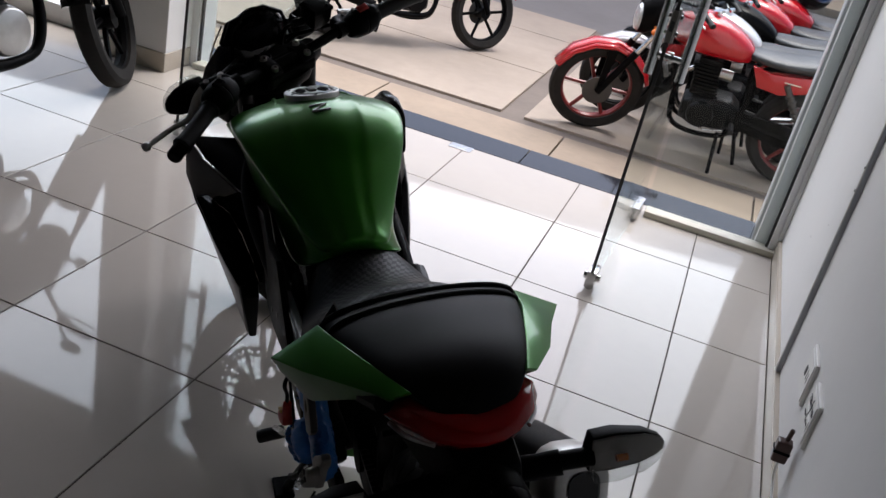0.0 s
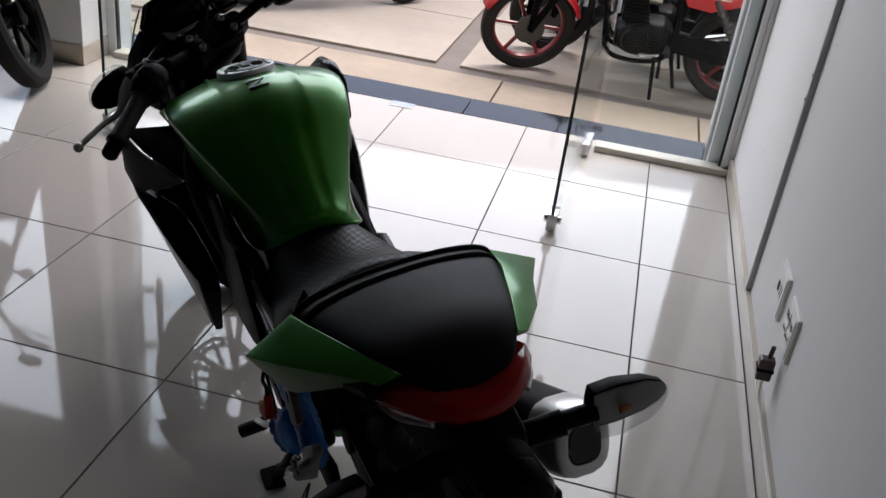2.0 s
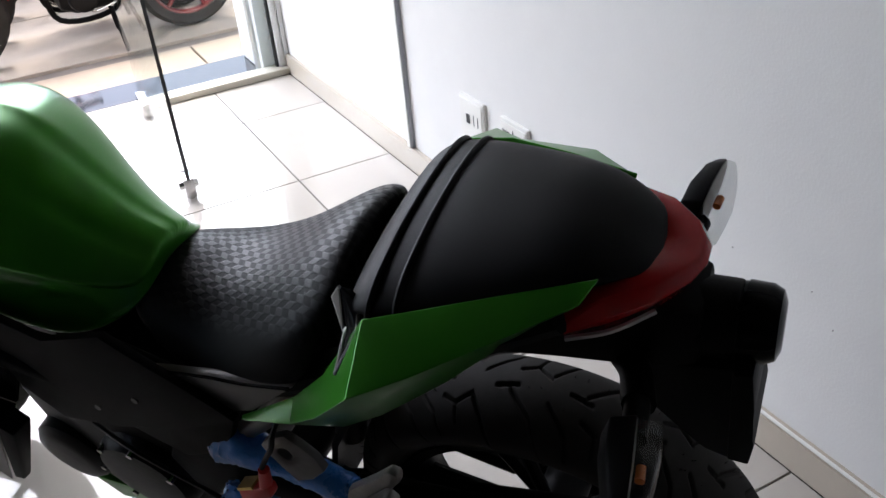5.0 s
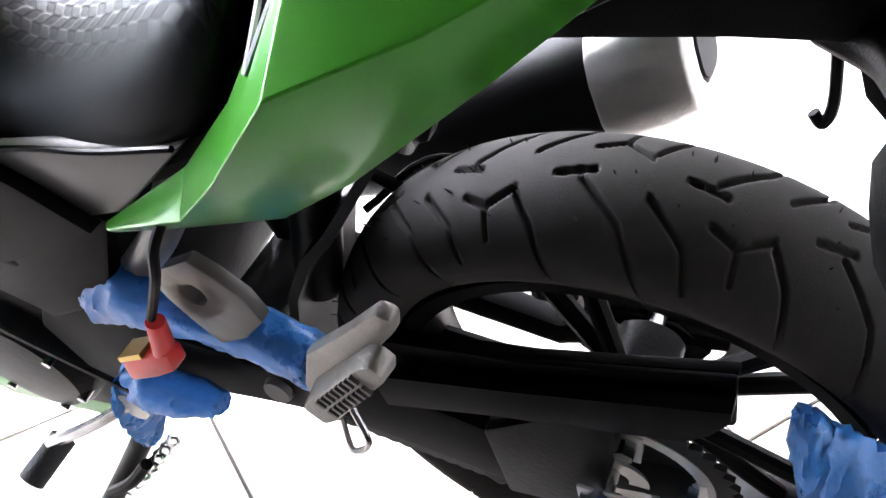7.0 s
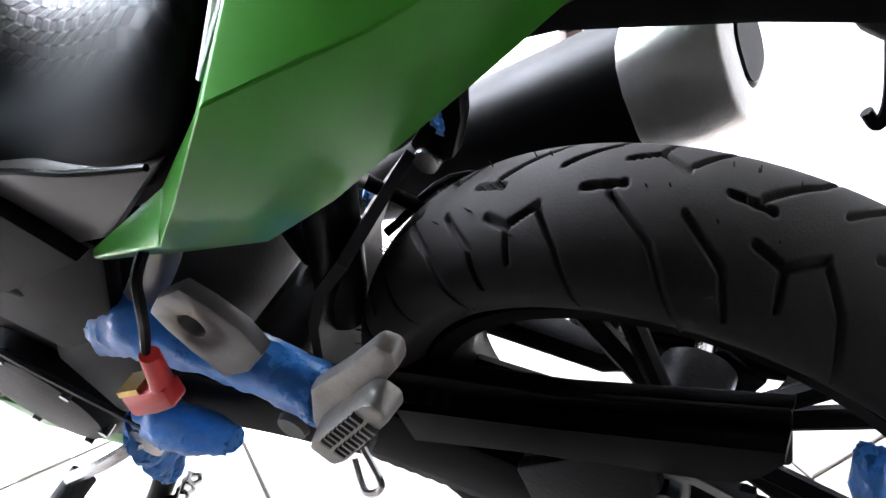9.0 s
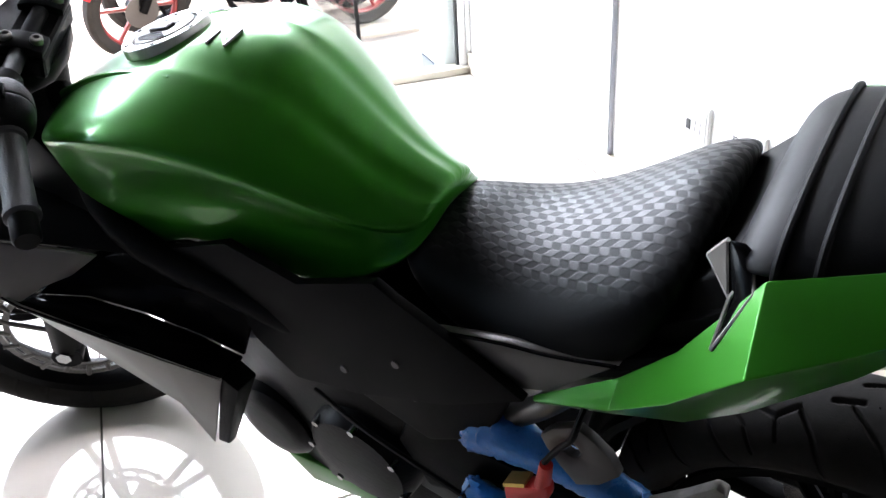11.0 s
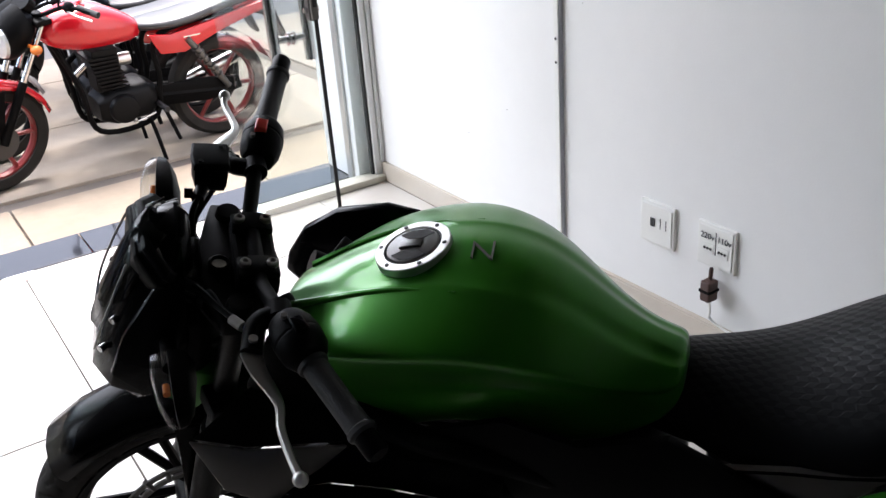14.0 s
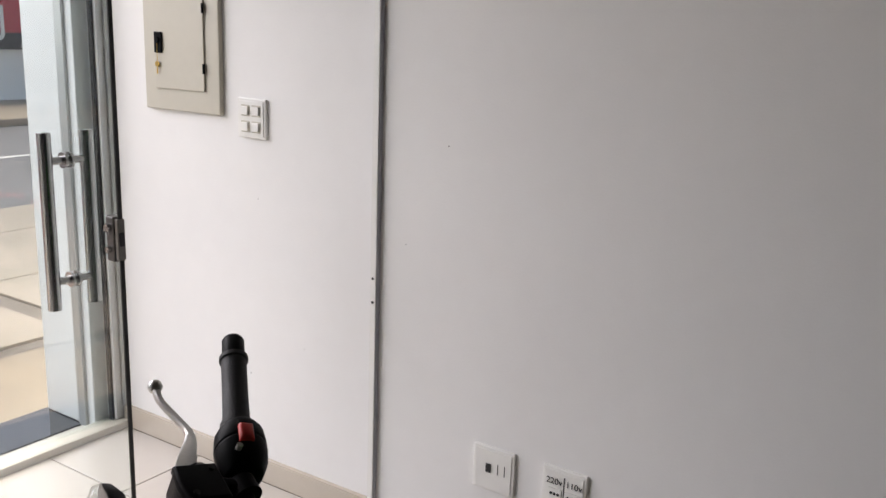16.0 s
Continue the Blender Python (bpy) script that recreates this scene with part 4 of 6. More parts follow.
part("strut", tube([(0.385, 0.055, 0.50), (0.30, 0.075, 0.585), (0.235, 0.085, 0.67)], 0.014, 10), GREYP, bike, "grey tubular strut")
part("strut", tube([(0.385, -0.165, 0.50), (0.30, -0.165, 0.585), (0.235, -0.14, 0.67)], 0.014, 10), BLACKM, bike)
part("foot_hanger", prism([(0.50, 0.47), (0.40, 0.44), (0.28, 0.425), (0.21, 0.45), (0.19, 0.43), (0.21, 0.385), (0.30, 0.375), (0.40, 0.36), (0.50, 0.33), (0.54, 0.40)], 0.045, 0.062), BLACKM, bike, "black foot rest hanger plate", bevel=0.005)
part("hanger_boss", cyl((0.27, 0.06, 0.405), (0.27, 0.068, 0.405), 0.014, 0.012), GREYP, bike)


def holed_plate(outline, c, r, y0, y1):
    """A plate with a round hole."""
    n = len(outline)
    ins = []
    for x, z in outline:
        a = math.atan2(z - c[1], x - c[0])
        ins.append((c[0] + r * math.cos(a), c[1] + r * math.sin(a)))
    return loft([[(x, y0, z) for x, z in ins], [(x, y0, z) for x, z in outline], [(x, y1, z) for x, z in outline], [(x, y1, z) for x, z in ins], [(x, y0, z) for x, z in ins]], caps=False)


part("lug_plate", holed_plate([(0.300, 0.562), (0.285, 0.578), (0.258, 0.593), (0.240, 0.582), (0.222, 0.566), (0.214, 0.546), (0.236, 0.522), (0.262, 0.508), (0.280, 0.528), (0.294, 0.548)], (0.266, 0.558), 0.0105, 0.088, 0.100), GREYP, bike, "grey alloy lug plate with a round hole", bevel=0.002)
pk = Matrix.Translation((0.155, 0.0, 0.52)) @ Matrix.Scale(0.86, 4) @ Matrix.Translation((-0.155, 0.0, -0.52))
peg = part("passenger_peg", prism([(0.195, 0.520), (0.150, 0.560), (0.118, 0.592), (0.104, 0.588), (0.106, 0.572), (0.135, 0.535), (0.150, 0.505), (0.175, 0.458), (0.205, 0.454), (0.208, 0.480)], 0.098, 0.116), PEGM, bike, "folded alloy passenger foot peg", bevel=0.004, m=pk)
pm = pk @ Matrix.Translation((0.152, 0.122, 0.512)) @ Matrix.Rotation(radians(48), 4, "Y")
part("peg_bar", loft([[(x, y, z) for y, z in ((-0.006, -h), (0.018, -h * 0.8), (0.018, h * 0.8), (-0.006, h))] for x, h in ((-0.062, 0.007), (-0.052, 0.013), (0.035, 0.018), (0.052, 0.014))]), PEGM, peg, "bright peg bar", m=pm, bevel=0.003)
for i in range(8):
    for j in range(2):
        part("ridge", box((-0.040 + 0.0085 * i, 0.0165, -0.0105 + 0.012 * j), (-0.0365 + 0.0085 * i, 0.0215, -0.0015 + 0.012 * j)), GREYP, peg, m=pm, smooth=False)
part("peg_clip", tube([(0.165, 0.10, 0.470), (0.150, 0.112, 0.452), (0.165, 0.114, 0.440), (0.178, 0.10, 0.452)], 0.0025, 6), STEEL, peg)
part("engine", loft([[(x, s * w, z) for s, z in ((-1, z0), (-1, z1), (1, z1), (1, z0))] for x, w, z0, z1 in ((0.47, 0.10, 0.30, 0.46), (0.56, 0.14, 0.24, 0.52), (0.72, 0.145, 0.22, 0.54), (0.84, 0.13, 0.22, 0.48), (0.90, 0.10, 0.26, 0.40))]), DKMETAL, bike, "dark grey parallel twin engine", bevel=0.012, m=LOW)
part("cylinder_block", loft([[(x + k * .18, s * 0.095, z) for s, k in ((-1, 0), (-1, 1), (1, 1), (1, 0))] for x, z in ((0.67, 0.50), (0.70, 0.60), (0.74, 0.70))]), DKMETAL, bike, bevel=0.012, m=LOW)
part("engine_cover", loft([[(0.62 + r * math.cos(a), y, 0.36 + r * math.sin(a)) for a in (2 * math.pi * k / 28 for k in range(28))] for y, r in ((0.12, 0.088), (0.155, 0.086), (0.168, 0.076), (0.172, 0.05))]), DKMETAL, bike, "round black generator cover", m=LOW)
part("engine_cover", loft([[(0.80 + r * math.cos(a), y, 0.33 + r * math.sin(a)) for a in (2 * math.pi * k / 28 for k in range(28))] for y, r in ((0.11, 0.07), (0.150, 0.068), (0.160, 0.058), (0.163, 0.04))]), DKMETAL, bike, "round black engine side cover", m=LOW)
part("sprocket_cover", prism([(0.55, 0.30), (0.56, 0.42), (0.50, 0.46), (0.42, 0.43), (0.40, 0.34), (0.46, 0.28)], 0.10, 0.135), DKMETAL, bike, "black front sprocket cover", m=LOW, bevel=0.01)
for k in range(7):
    a = 2 * math.pi * k / 7
    part("cover_bolt", cyl((0.62 + 0.079 * math.cos(a), 0.15, 0.36 + 0.079 * math.sin(a)), (0.62 + 0.079 * math.cos(a), 0.172, 0.36 + 0.079 * math.sin(a)), 0.0055, None, 8), STEEL, bike, m=LOW)
for i in range(7):
    part("cooling_fin", box((0.655 + 0.004 * i, -0.085, 0.51 + 0.022 * i), (0.875 + 0.004 * i, 0.11, 0.518 + 0.022 * i)), DKMETAL, bike, smooth=False, m=LOW)
part("radiator", box((0.93, -0.15, 0.42), (0.965, 0.15, 0.70)), BLACKM, bike, "black radiator core", smooth=False, bevel=0.004, m=LOW)
for s in (1, -1):
    part("exhaust_header", tube([(0.88, s * 0.05, 0.56), (0.98, s * 0.055, 0.46), (0.96, s * 0.05, 0.26), (0.80, s * 0.04, 0.19), (0.55, -0.05, 0.18), (0.35, -0.12, 0.22)], 0.019, 10), STEEL, bike, "steel exhaust header", m=LOW)
part("belly_cowl", loft([[(x, s * w, z) for s, z in ((-1, z1), (-0.9, z0 + 0.02), (-0.5, z0), (0.5, z0), (0.9, z0 + 0.02), (1, z1))] for x, w, z0, z1 in ((0.58, 0.11, 0.17, 0.215), (0.66, 0.14, 0.14, 0.235), (0.80, 0.15, 0.14, 0.25), (0.92, 0.12, 0.17, 0.25))]), GREEN_D, bike, "small green belly cowl", m=LOW, bevel=0.004)
# short silencer on the far side
def sil(x, z, k, n=16):
    k *= 0.9
    pr = [(math.copysign(abs(math.cos(a)) ** 0.7, math.cos(a)), math.copysign(abs(math.sin(a)) ** 0.7, math.sin(a))) for a in (2 * math.pi * (i + 0.5) / n for i in range(n))]
    return [(x + 0.25 * 0.065 * v * k, -0.275 + 0.055 * u * k, z + 0.065 * v * k) for u, v in pr]


mu = part("silencer", loft([sil(*q) for q in ((0.42, 0.33, 0.5), (0.34, 0.375, 0.75), (0.24, 0.43, 0.95), (0.085, 0.508, 1.0))]), BLACKM, bike, "matt black short silencer")
part("end_cap", loft([sil(*q) for q in ((0.088, 0.506, 1.04), (0.040, 0.532, 1.03), (0.012, 0.545, 0.92), (0.006, 0.548, 0.55), (0.03, 0.54, 0.45))]), ALU, mu, "brushed alloy silencer end cap", bevel=0.003)
part("outlet", loft([sil(*q) for q in ((0.0055, 0.549, 0.5), (0.012, 0.546, 0.45))]), DARKGAP, mu)
part("silencer_stay", prism([(0.262, 0.50), (0.245, 0.48), (0.222, 0.49), (0.205, 0.53), (0.20, 0.56), (0.215, 0.585), (0.235, 0.55)], -0.185, -0.165), BLACKM, bike, "black silencer stay", bevel=0.004)
part("stay_bolt", cyl((0.243, -0.165, 0.492), (0.243, -0.156, 0.492), 0.012, None, 12), STEEL, bike)
part("brake_hose", tube([(0.26, -0.10, 0.46), (0.20, -0.15, 0.49), (0.10, -0.19, 0.42), (0.08, -0.19, 0.34)], 0.004, 8), BLACKM, bike, "black brake hose")
part("side_stand", tube([(0.46, 0.05, 0.29), (0.55, 0.066, 0.16), (0.652, 0.085, 0.018)], 0.012, 10), BLACKM, bike, "black side stand, folded out")
part("stand_foot", box((0.625, 0.07, 0.010), (0.69, 0.115, 0.022)), BLACKM, bike, smooth=False, bevel=0.004)
part("stand_spring", tube([(0.43 + 0.008 * math.cos(a) + 0.0035 * a, 0.07 + 0.008 * math.sin(a), 0.275 - 0.0042 * a) for a in (k * math.pi / 3 for k in range(54))], 0.0022, 5, 1), STEEL, bike, "stand return spring")
part("stand_lug", tube([(0.50, 0.075, 0.20), (0.53, 0.085, 0.165), (0.58, 0.085, 0.12)], 0.007, 8), BLACKM, bike)
part("shift_lever", tube([(0.40, 0.095, 0.385), (0.46, 0.115, 0.345), (0.545, 0.12, 0.285)], 0.0065, 8), STEEL, bike, "steel shift lever")
part("shift_pivot", cyl((0.405, 0.06, 0.38), (0.405, 0.105, 0.38), 0.016), ALU, bike)
part("shift_rubber", cyl((0.550, 0.105, 0.270), (0.566, 0.150, 0.250), 0.0135, None, 18), GRIPM, bike, "black rubber shift lever tip")
part("shift_rod", tube([(0.40, 0.10, 0.40), (0.56, 0.09, 0.43), (0.66, 0.07, 0.44)], 0.0035, 6), DKMETAL, bike)
part("linkage_cover", prism([(0.52, 0.46), (0.44, 0.45), (0.40, 0.40), (0.44, 0.34), (0.54, 0.33), (0.58, 0.40)], 0.02, 0.044), DKMETAL, bike, bevel=0.004)


# blue wrapping film, battery lead
def crumple(pts, seed, n=22, steps=7):
    """A crumpled sleeve through sections (x, y, z, half depth, half height)."""
    rnd = random.Random(seed)
    rings = []
    for q0, q1 in zip(pts, pts[1:]):
        for k in range(steps):
            t = k / steps
            x, y, z, a, b = (u + (v - u) * t for u, v in zip(q0, q1))
            b *= 0.9
            rings.append([(x + rnd.uniform(-.003, .003), y + a * math.cos(w) * (1 + rnd.uniform(-.09, .09)), z + b * math.sin(w) * (1 + rnd.uniform(-.09, .09))) for w in (2 * math.pi * i / n for i in range(n))])
    return loft(rings)


part("blue_film", crumple([(0.425, 0.07, 0.485, 0.012, 0.014), (0.40, 0.075, 0.495, 0.022, 0.028), (0.36, 0.075, 0.508, 0.024, 0.032), (0.30, 0.075, 0.500, 0.020, 0.024), (0.25, 0.075, 0.495, 0.020, 0.026), (0.205, 0.078, 0.482, 0.020, 0.028), (0.198, 0.078, 0.480, 0.018, 0.026)], 3), BLUEF, bike, "crumpled blue wrapping film round the rear foot rest arm")
part("blue_film", crumple([(0.425, 0.075, 0.392, 0.010, 0.014), (0.41, 0.085, 0.392, 0.018, 0.024), (0.38, 0.09, 0.395, 0.020, 0.022), (0.34, 0.09, 0.40, 0.020, 0.014), (0.305, 0.09, 0.405, 0.010, 0.008)], 5), BLUEF, bike, "crumpled blue wrapping film round the rider foot rest")
part("blue_film", crumple([(0.415, 0.085, 0.40, 0.02, 0.012), (0.42, 0.085, 0.37, 0.03, 0.03), (0.435, 0.08, 0.32, 0.024, 0.022), (0.445, 0.08, 0.285, 0.014, 0.012)], 8), BLUEF, bike, "hanging end of the blue wrapping film")
part("blue_film", crumple([(-0.115, -0.005, 0.43, 0.012, 0.02), (-0.13, 0.0, 0.40, 0.03, 0.045), (-0.155, 0.0, 0.38, 0.03, 0.05), (-0.19, -0.01, 0.36, 0.025, 0.045), (-0.21, -0.02, 0.35, 0.01, 0.02)], 11), BLUEF, bike, "blue wrapping film on the wheel spindle end")
part("brake_bracket", prism([(0.106, 0.273), (0.068, 0.289), (0.004, 0.284), (-0.029, 0.256), (-0.010, 0.222), (0.036, 0.216), (0.100, 0.222)], -0.196, -0.188), BLACKP, bike, "glossy black brake bracket plate", bevel=0.002)
part("bracket_hole", prism([(0.057, 0.278), (0.026, 0.282), (0.028, 0.236), (0.060, 0.233)], -0.1885, -0.1865), DARKGAP, bike, "square hole in the bracket", bevel=0.003)
rod = part("brake_rod", tube([(0.290, -0.100, 0.527), (0.268, -0.110, 0.503), (0.232, -0.120, 0.474)], 0.0065, 10), BLACKM, bike, "black brake rod")
part("collar", tube([(0.277, -0.107, 0.511), (0.272, -0.109, 0.506)], 0.0075, 10), ALU, rod, "bright collar")
part("rod_eye", cyl((0.278, -0.090, 0.536), (0.302, -0.115, 0.514), 0.010, None, 14), DKMETAL, rod)
part("breather_hose", tube([(0.305, -0.140, 0.516), (0.275, -0.140, 0.516), (0.245, -0.140, 0.531), (0.235, -0.150, 0.545)], 0.0075, 10), BLACKM, bike, "black corrugated breather hose")
part("reservoir_cap", cyl((0.249, -0.160, 0.549), (0.254, -0.170, 0.542), 0.016, None, 22), CREAM, bike, "pale yellow reservoir cap", bevel=0.002)
part("blue_film", crumple([(0.218, -0.165, 0.560, 0.008, 0.012), (0.223, -0.165, 0.543, 0.014, 0.020), (0.223, -0.165, 0.522, 0.006, 0.008)], 13), BLUEF, bike, "scrap of blue wrapping film by the silencer stay")
part("blue_film", crumple([(0.294, -0.110, 0.528, 0.006, 0.006), (0.282, -0.110, 0.525, 0.008, 0.007)], 17), BLUEF, bike, "scrap of blue film on the brake rod")
part("blue_film", crumple([(0.310, -0.150, 0.452, 0.008, 0.010), (0.312, -0.150, 0.428, 0.006, 0.012)], 19), BLUEF, bike, "scrap of blue film behind the frame")
lead = part("battery_lead", tube([(0.234, 0.120, 0.652), (0.236, 0.133, 0.640), (0.242, 0.136, 0.620), (0.262, 0.130, 0.590), (0.279, 0.128, 0.562)], 0.0034, 8), BLACKM, bike, "hanging black battery lead")
BOOT = Matrix.Translation((0.277, 0.128, 0.520)) @ Matrix.Scale(0.76, 4) @ Matrix.Translation((-0.306, -0.110, -0.484))
part("terminal_boot", loft([[(x, 0.110 + dy, z + dz) for dy, dz in ((-w, -h), (w, -h), (w, h), (-w, h))] for x, z, w, h in ((0.302, 0.490, 0.011, 0.012), (0.330, 0.476, 0.013, 0.015), (0.370, 0.456, 0.013, 0.015))]), REDPL, lead, "red terminal boot", m=BOOT, bevel=0.004)
part("boot_neck", cyl((0.306, 0.110, 0.536), (0.316, 0.110, 0.487), 0.009, 0.0115, 14), REDPL, lead, m=BOOT)
part("terminal", loft([[(x, 0.110 + dy, z + dz) for dy, dz in ((-0.012, 0), (0.012, 0), (0.012, 0.007), (-0.012, 0.007))] for x, z in ((0.336, 0.487), (0.370, 0.470))]), BRASS, lead, "brass terminal", m=BOOT, smooth=False)

# radiator shrouds: side cover along the tank, faceted scoop below and ahead of it
def sheet(rows, s):
    """A moulded skin through rows of points, mirrored to the right side for s = -1."""
    bm = bmesh.new()
    v = [[bm.verts.new((x, s * y, z)) for x, y, z in r] for r in rows]
    for a, b in zip(v, v[1:]):
        for k in range(len(a) - 1):
            bm.faces.new((a[k], a[k + 1], b[k + 1], b[k]))
    return bm


def skin(name, rows, s, material, label="", thick=0.006):
    ob = part(name, sheet(rows, s), material, bike, label)
    md = ob.modifiers.new("thick", "SOLIDIFY")
    md.thickness, md.offset = thick, -s
    md = ob.modifiers.new("bevel", "BEVEL")
    md.width, md.segments, md.limit_method, md.angle_limit = 0.002, 2, "ANGLE", radians(35)
    return ob


TOP = [(1.082, 0.245, 0.699), (1.02, 0.215, 0.668), (0.935, 0.175, 0.655), (0.90, 0.150, 0.640)]
CREASE = [(1.03, 0.247, 0.616), (0.970, 0.240, 0.598), (0.840, 0.212, 0.570), (0.765, 0.194, 0.552), (0.697, 0.172, 0.530)]
LOWER = [(1.045, 0.25, 0.621), (0.955, 0.232, 0.585), (0.875, 0.206, 0.518), (0.800, 0.176, 0.445), (0.803, 0.150, 0.345)]
for s in (1, -1):
    cover = [(0.30, 0.628), (0.345, 0.655), (0.44, 0.702), (0.463, 0.716), (0.577, 0.678), (0.677, 0.702), (0.76, 0.672), (0.857, 0.640), (0.95, 0.604), (1.0, 0.575), (0.98, 0.545), (0.82, 0.598), (0.74, 0.618), (0.69, 0.612), (0.675, 0.565), (0.62, 0.523), (0.524, 0.539), (0.40, 0.578)]
    part("side_cover", prism(cover if s > 0 else [(x, z - 0.035) for x, z in cover], s * 0.110, lambda x, z: s * (0.122 + 0.04 * max(0, x - 0.75))), BLACKM, bike, "black plastic side cover below the tank", bevel=0.004)
    skin("shroud_tip", [TOP, [(1.045, 0.25, 0.621), (0.984, 0.236, 0.592), (0.955, 0.205, 0.610), (0.935, 0.175, 0.615)]], s, GREYS, "silver-grey tip of the shroud")
    skin("shroud_edge", [CREASE, LOWER], s, GREYS, "silver-grey lower facet of the shroud", 0.003)
    skin("shroud", [[(0.955, 0.170, 0.616), (0.93, 0.118, 0.622), (0.84, 0.106, 0.625), (0.75, 0.104, 0.640), (0.675, 0.104, 0.610)], [(0.985, 0.205, 0.586), (0.93, 0.170, 0.575), (0.85, 0.150, 0.562), (0.765, 0.138, 0.548), (0.70, 0.130, 0.532)], [(q[0], q[1], q[2] + 0.001) for q in CREASE]], s, BLACKP, "glossy black hollow of the radiator shroud")
    skin("shroud_top", [[(1.05, 0.12, 0.70), (0.97, 0.12, 0.70), (0.90, 0.12, 0.69), (0.84, 0.115, 0.67)], [(q[0] - 0.004, q[1] - 0.004, q[2] + 0.001) for q in TOP[:3]] + [(0.85, 0.128, 0.638)]], s, BLACKM, "black panel between tank and shroud")
    part("shroud_end", prism([(0.705, 0.528), (0.800, 0.348), (0.775, 0.352), (0.680, 0.512)], s * 0.132, lambda x, z: s * (0.146 + 0.12 * (z - 0.337))), BLACKM, bike, bevel=0.004)
    for x, z in ((0.535, 0.572), (0.455, 0.612)):
        part("screw", cyl((x, s * 0.118, z), (x, s * 0.1235, z), 0.0048, None, 10), GREYP, bike)
    if s < 0:
        part("shroud_upper", prism([(0.86, 0.73), (0.88, 0.795), (0.90, 0.815), (0.95, 0.824), (1.04, 0.808), (1.11, 0.767), (1.15, 0.715), (1.163, 0.68), (1.14, 0.655), (1.0, 0.67)], -0.202, -0.178), BLACKP, bike, "rounded glossy black upper shroud", bevel=0.008)
    part("inner_fairing", prism([(1.0, 0.80), (0.90, 0.72), (0.90, 0.64), (1.04, 0.60), (1.06, 0.70)], s * 0.08, s * 0.13), BLACKM, bike, bevel=0.005)

# handlebar clamp's frame: x ahead, y to the left, z along the steering stem
YOKE = BIKE.inverted() @ Matrix(((-0.940, -0.326, 0.099, -1.357), (0.268, -0.886, -0.378, -2.090), (0.211, -0.328, 0.921, 0.874), (0, 0, 0, 1)))


def blade(pts, widths, thick):
    """A flat lever blade along pts, with the given half widths across x."""
    P = smoothed([Vector(p) for p in pts], 5)
    rings = []
    for i, c in enumerate(P):
        d = (P[min(i + 1, len(P) - 1)] - P[max(i - 1, 0)]).normalized()
        side = Vector((0, 0, 1)).cross(d).normalized()
        up = d.cross(side)
        f = i / (len(P) - 1) * (len(widths) - 1)
        k = min(int(f), len(widths) - 2)
        w = widths[k] + (widths[k + 1] - widths[k]) * (f - k)
        rings.append([c + side * w * u + up * thick * v for u, v in ((-1, -0.5), (-1, 0.5), (-0.6, 1), (0.6, 1), (1, 0.5), (1, -0.5), (0.6, -1), (-0.6, -1))])
    return loft(rings)


for s in (1, -1):
    low = FRONT @ Vector((0, s * 0.086, 0))
    upp = YOKE @ Vector((0.028, s * 0.094, -0.030))
    part("fork_tube", tube([upp, upp.lerp(low, 0.5)], 0.0185, 14), DKMETAL, bike, "dark fork stanchion")
    part("fork_slider", tube([upp.lerp(low, 0.48), low], 0.026, 14), BLACKM, bike, "black fork slider")
    part("fork_foot", cyl((0, s * 0.086 - 0.02, -0.012), (0, s * 0.086 + 0.02, -0.012), 0.027), BLACKM, bike, m=FRONT)
    part("spindle_nut", cyl((0, s * 0.100, 0), (0, s * 0.118, 0), 0.014, None, 6), STEEL, bike, m=FRONT)
    part("fork_cap", cyl((0.028, s * 0.094, -0.034), (0.028, s * 0.094, -0.024), 0.019, 0.016, 18), DKMETAL, bike, m=YOKE)
part("front_caliper", loft([[(-0.13 * math.cos(a) + dx, y, 0.13 * math.sin(a)) for dx, y in ((-0.022, 0.042), (0.022, 0.042), (0.026, 0.082), (-0.026, 0.082))] for a in (radians(d) for d in (2, 18, 34))]), ALU, bike, "grey front brake caliper", m=FRONT, bevel=0.008)
YK = [(0.052, 0.122), (0.062, 0.085), (0.074, 0.035), (0.074, -0.035), (0.062, -0.085), (0.052, -0.122), (0.012, -0.122), (-0.004, -0.085), (-0.032, -0.045), (-0.038, 0.0), (-0.032, 0.045), (-0.004, 0.085), (0.012, 0.122)]
part("top_yoke", loft([[(x, y, z) for x, y in YK] for z in (-0.064, -0.036)]), BLACKM, bike, "black top yoke", m=YOKE, bevel=0.004)
part("lower_yoke", loft([[(x, y, z) for x, y in YK] for z in (-0.262, -0.228)]), BLACKM, bike, "black lower yoke", m=YOKE, bevel=0.004)
part("steering_head", cyl((0.0, 0, -0.27), (0.0, 0, -0.06), 0.034, None, 20), BLACKM, bike, "black steering head tube", m=YOKE)
ig = part("ignition_lock", ring_profile([(0.016, -0.008), (0.016, 0.006), (0.0125, 0.009), (0.010, 0.006), (0.010, -0.008)], 24), DKMETAL, bike, "round ignition lock", m=YOKE @ Matrix.Translation((0.049, 0.015, -0.034)) @ Matrix.Rotation(radians(90), 4, "X"))
part("lock_barrel", cyl((0.049, 0.015, -0.042), (0.049, 0.015, -0.030), 0.0098, None, 18), ALU, ig, "worn bright lock barrel", m=YOKE)
part("bar_clamp", box((-0.030, -0.066, -0.046), (0.030, 0.066, -0.014)), BLACKM, bike, "black handlebar clamp", smooth=False, bevel=0.006, m=YOKE)
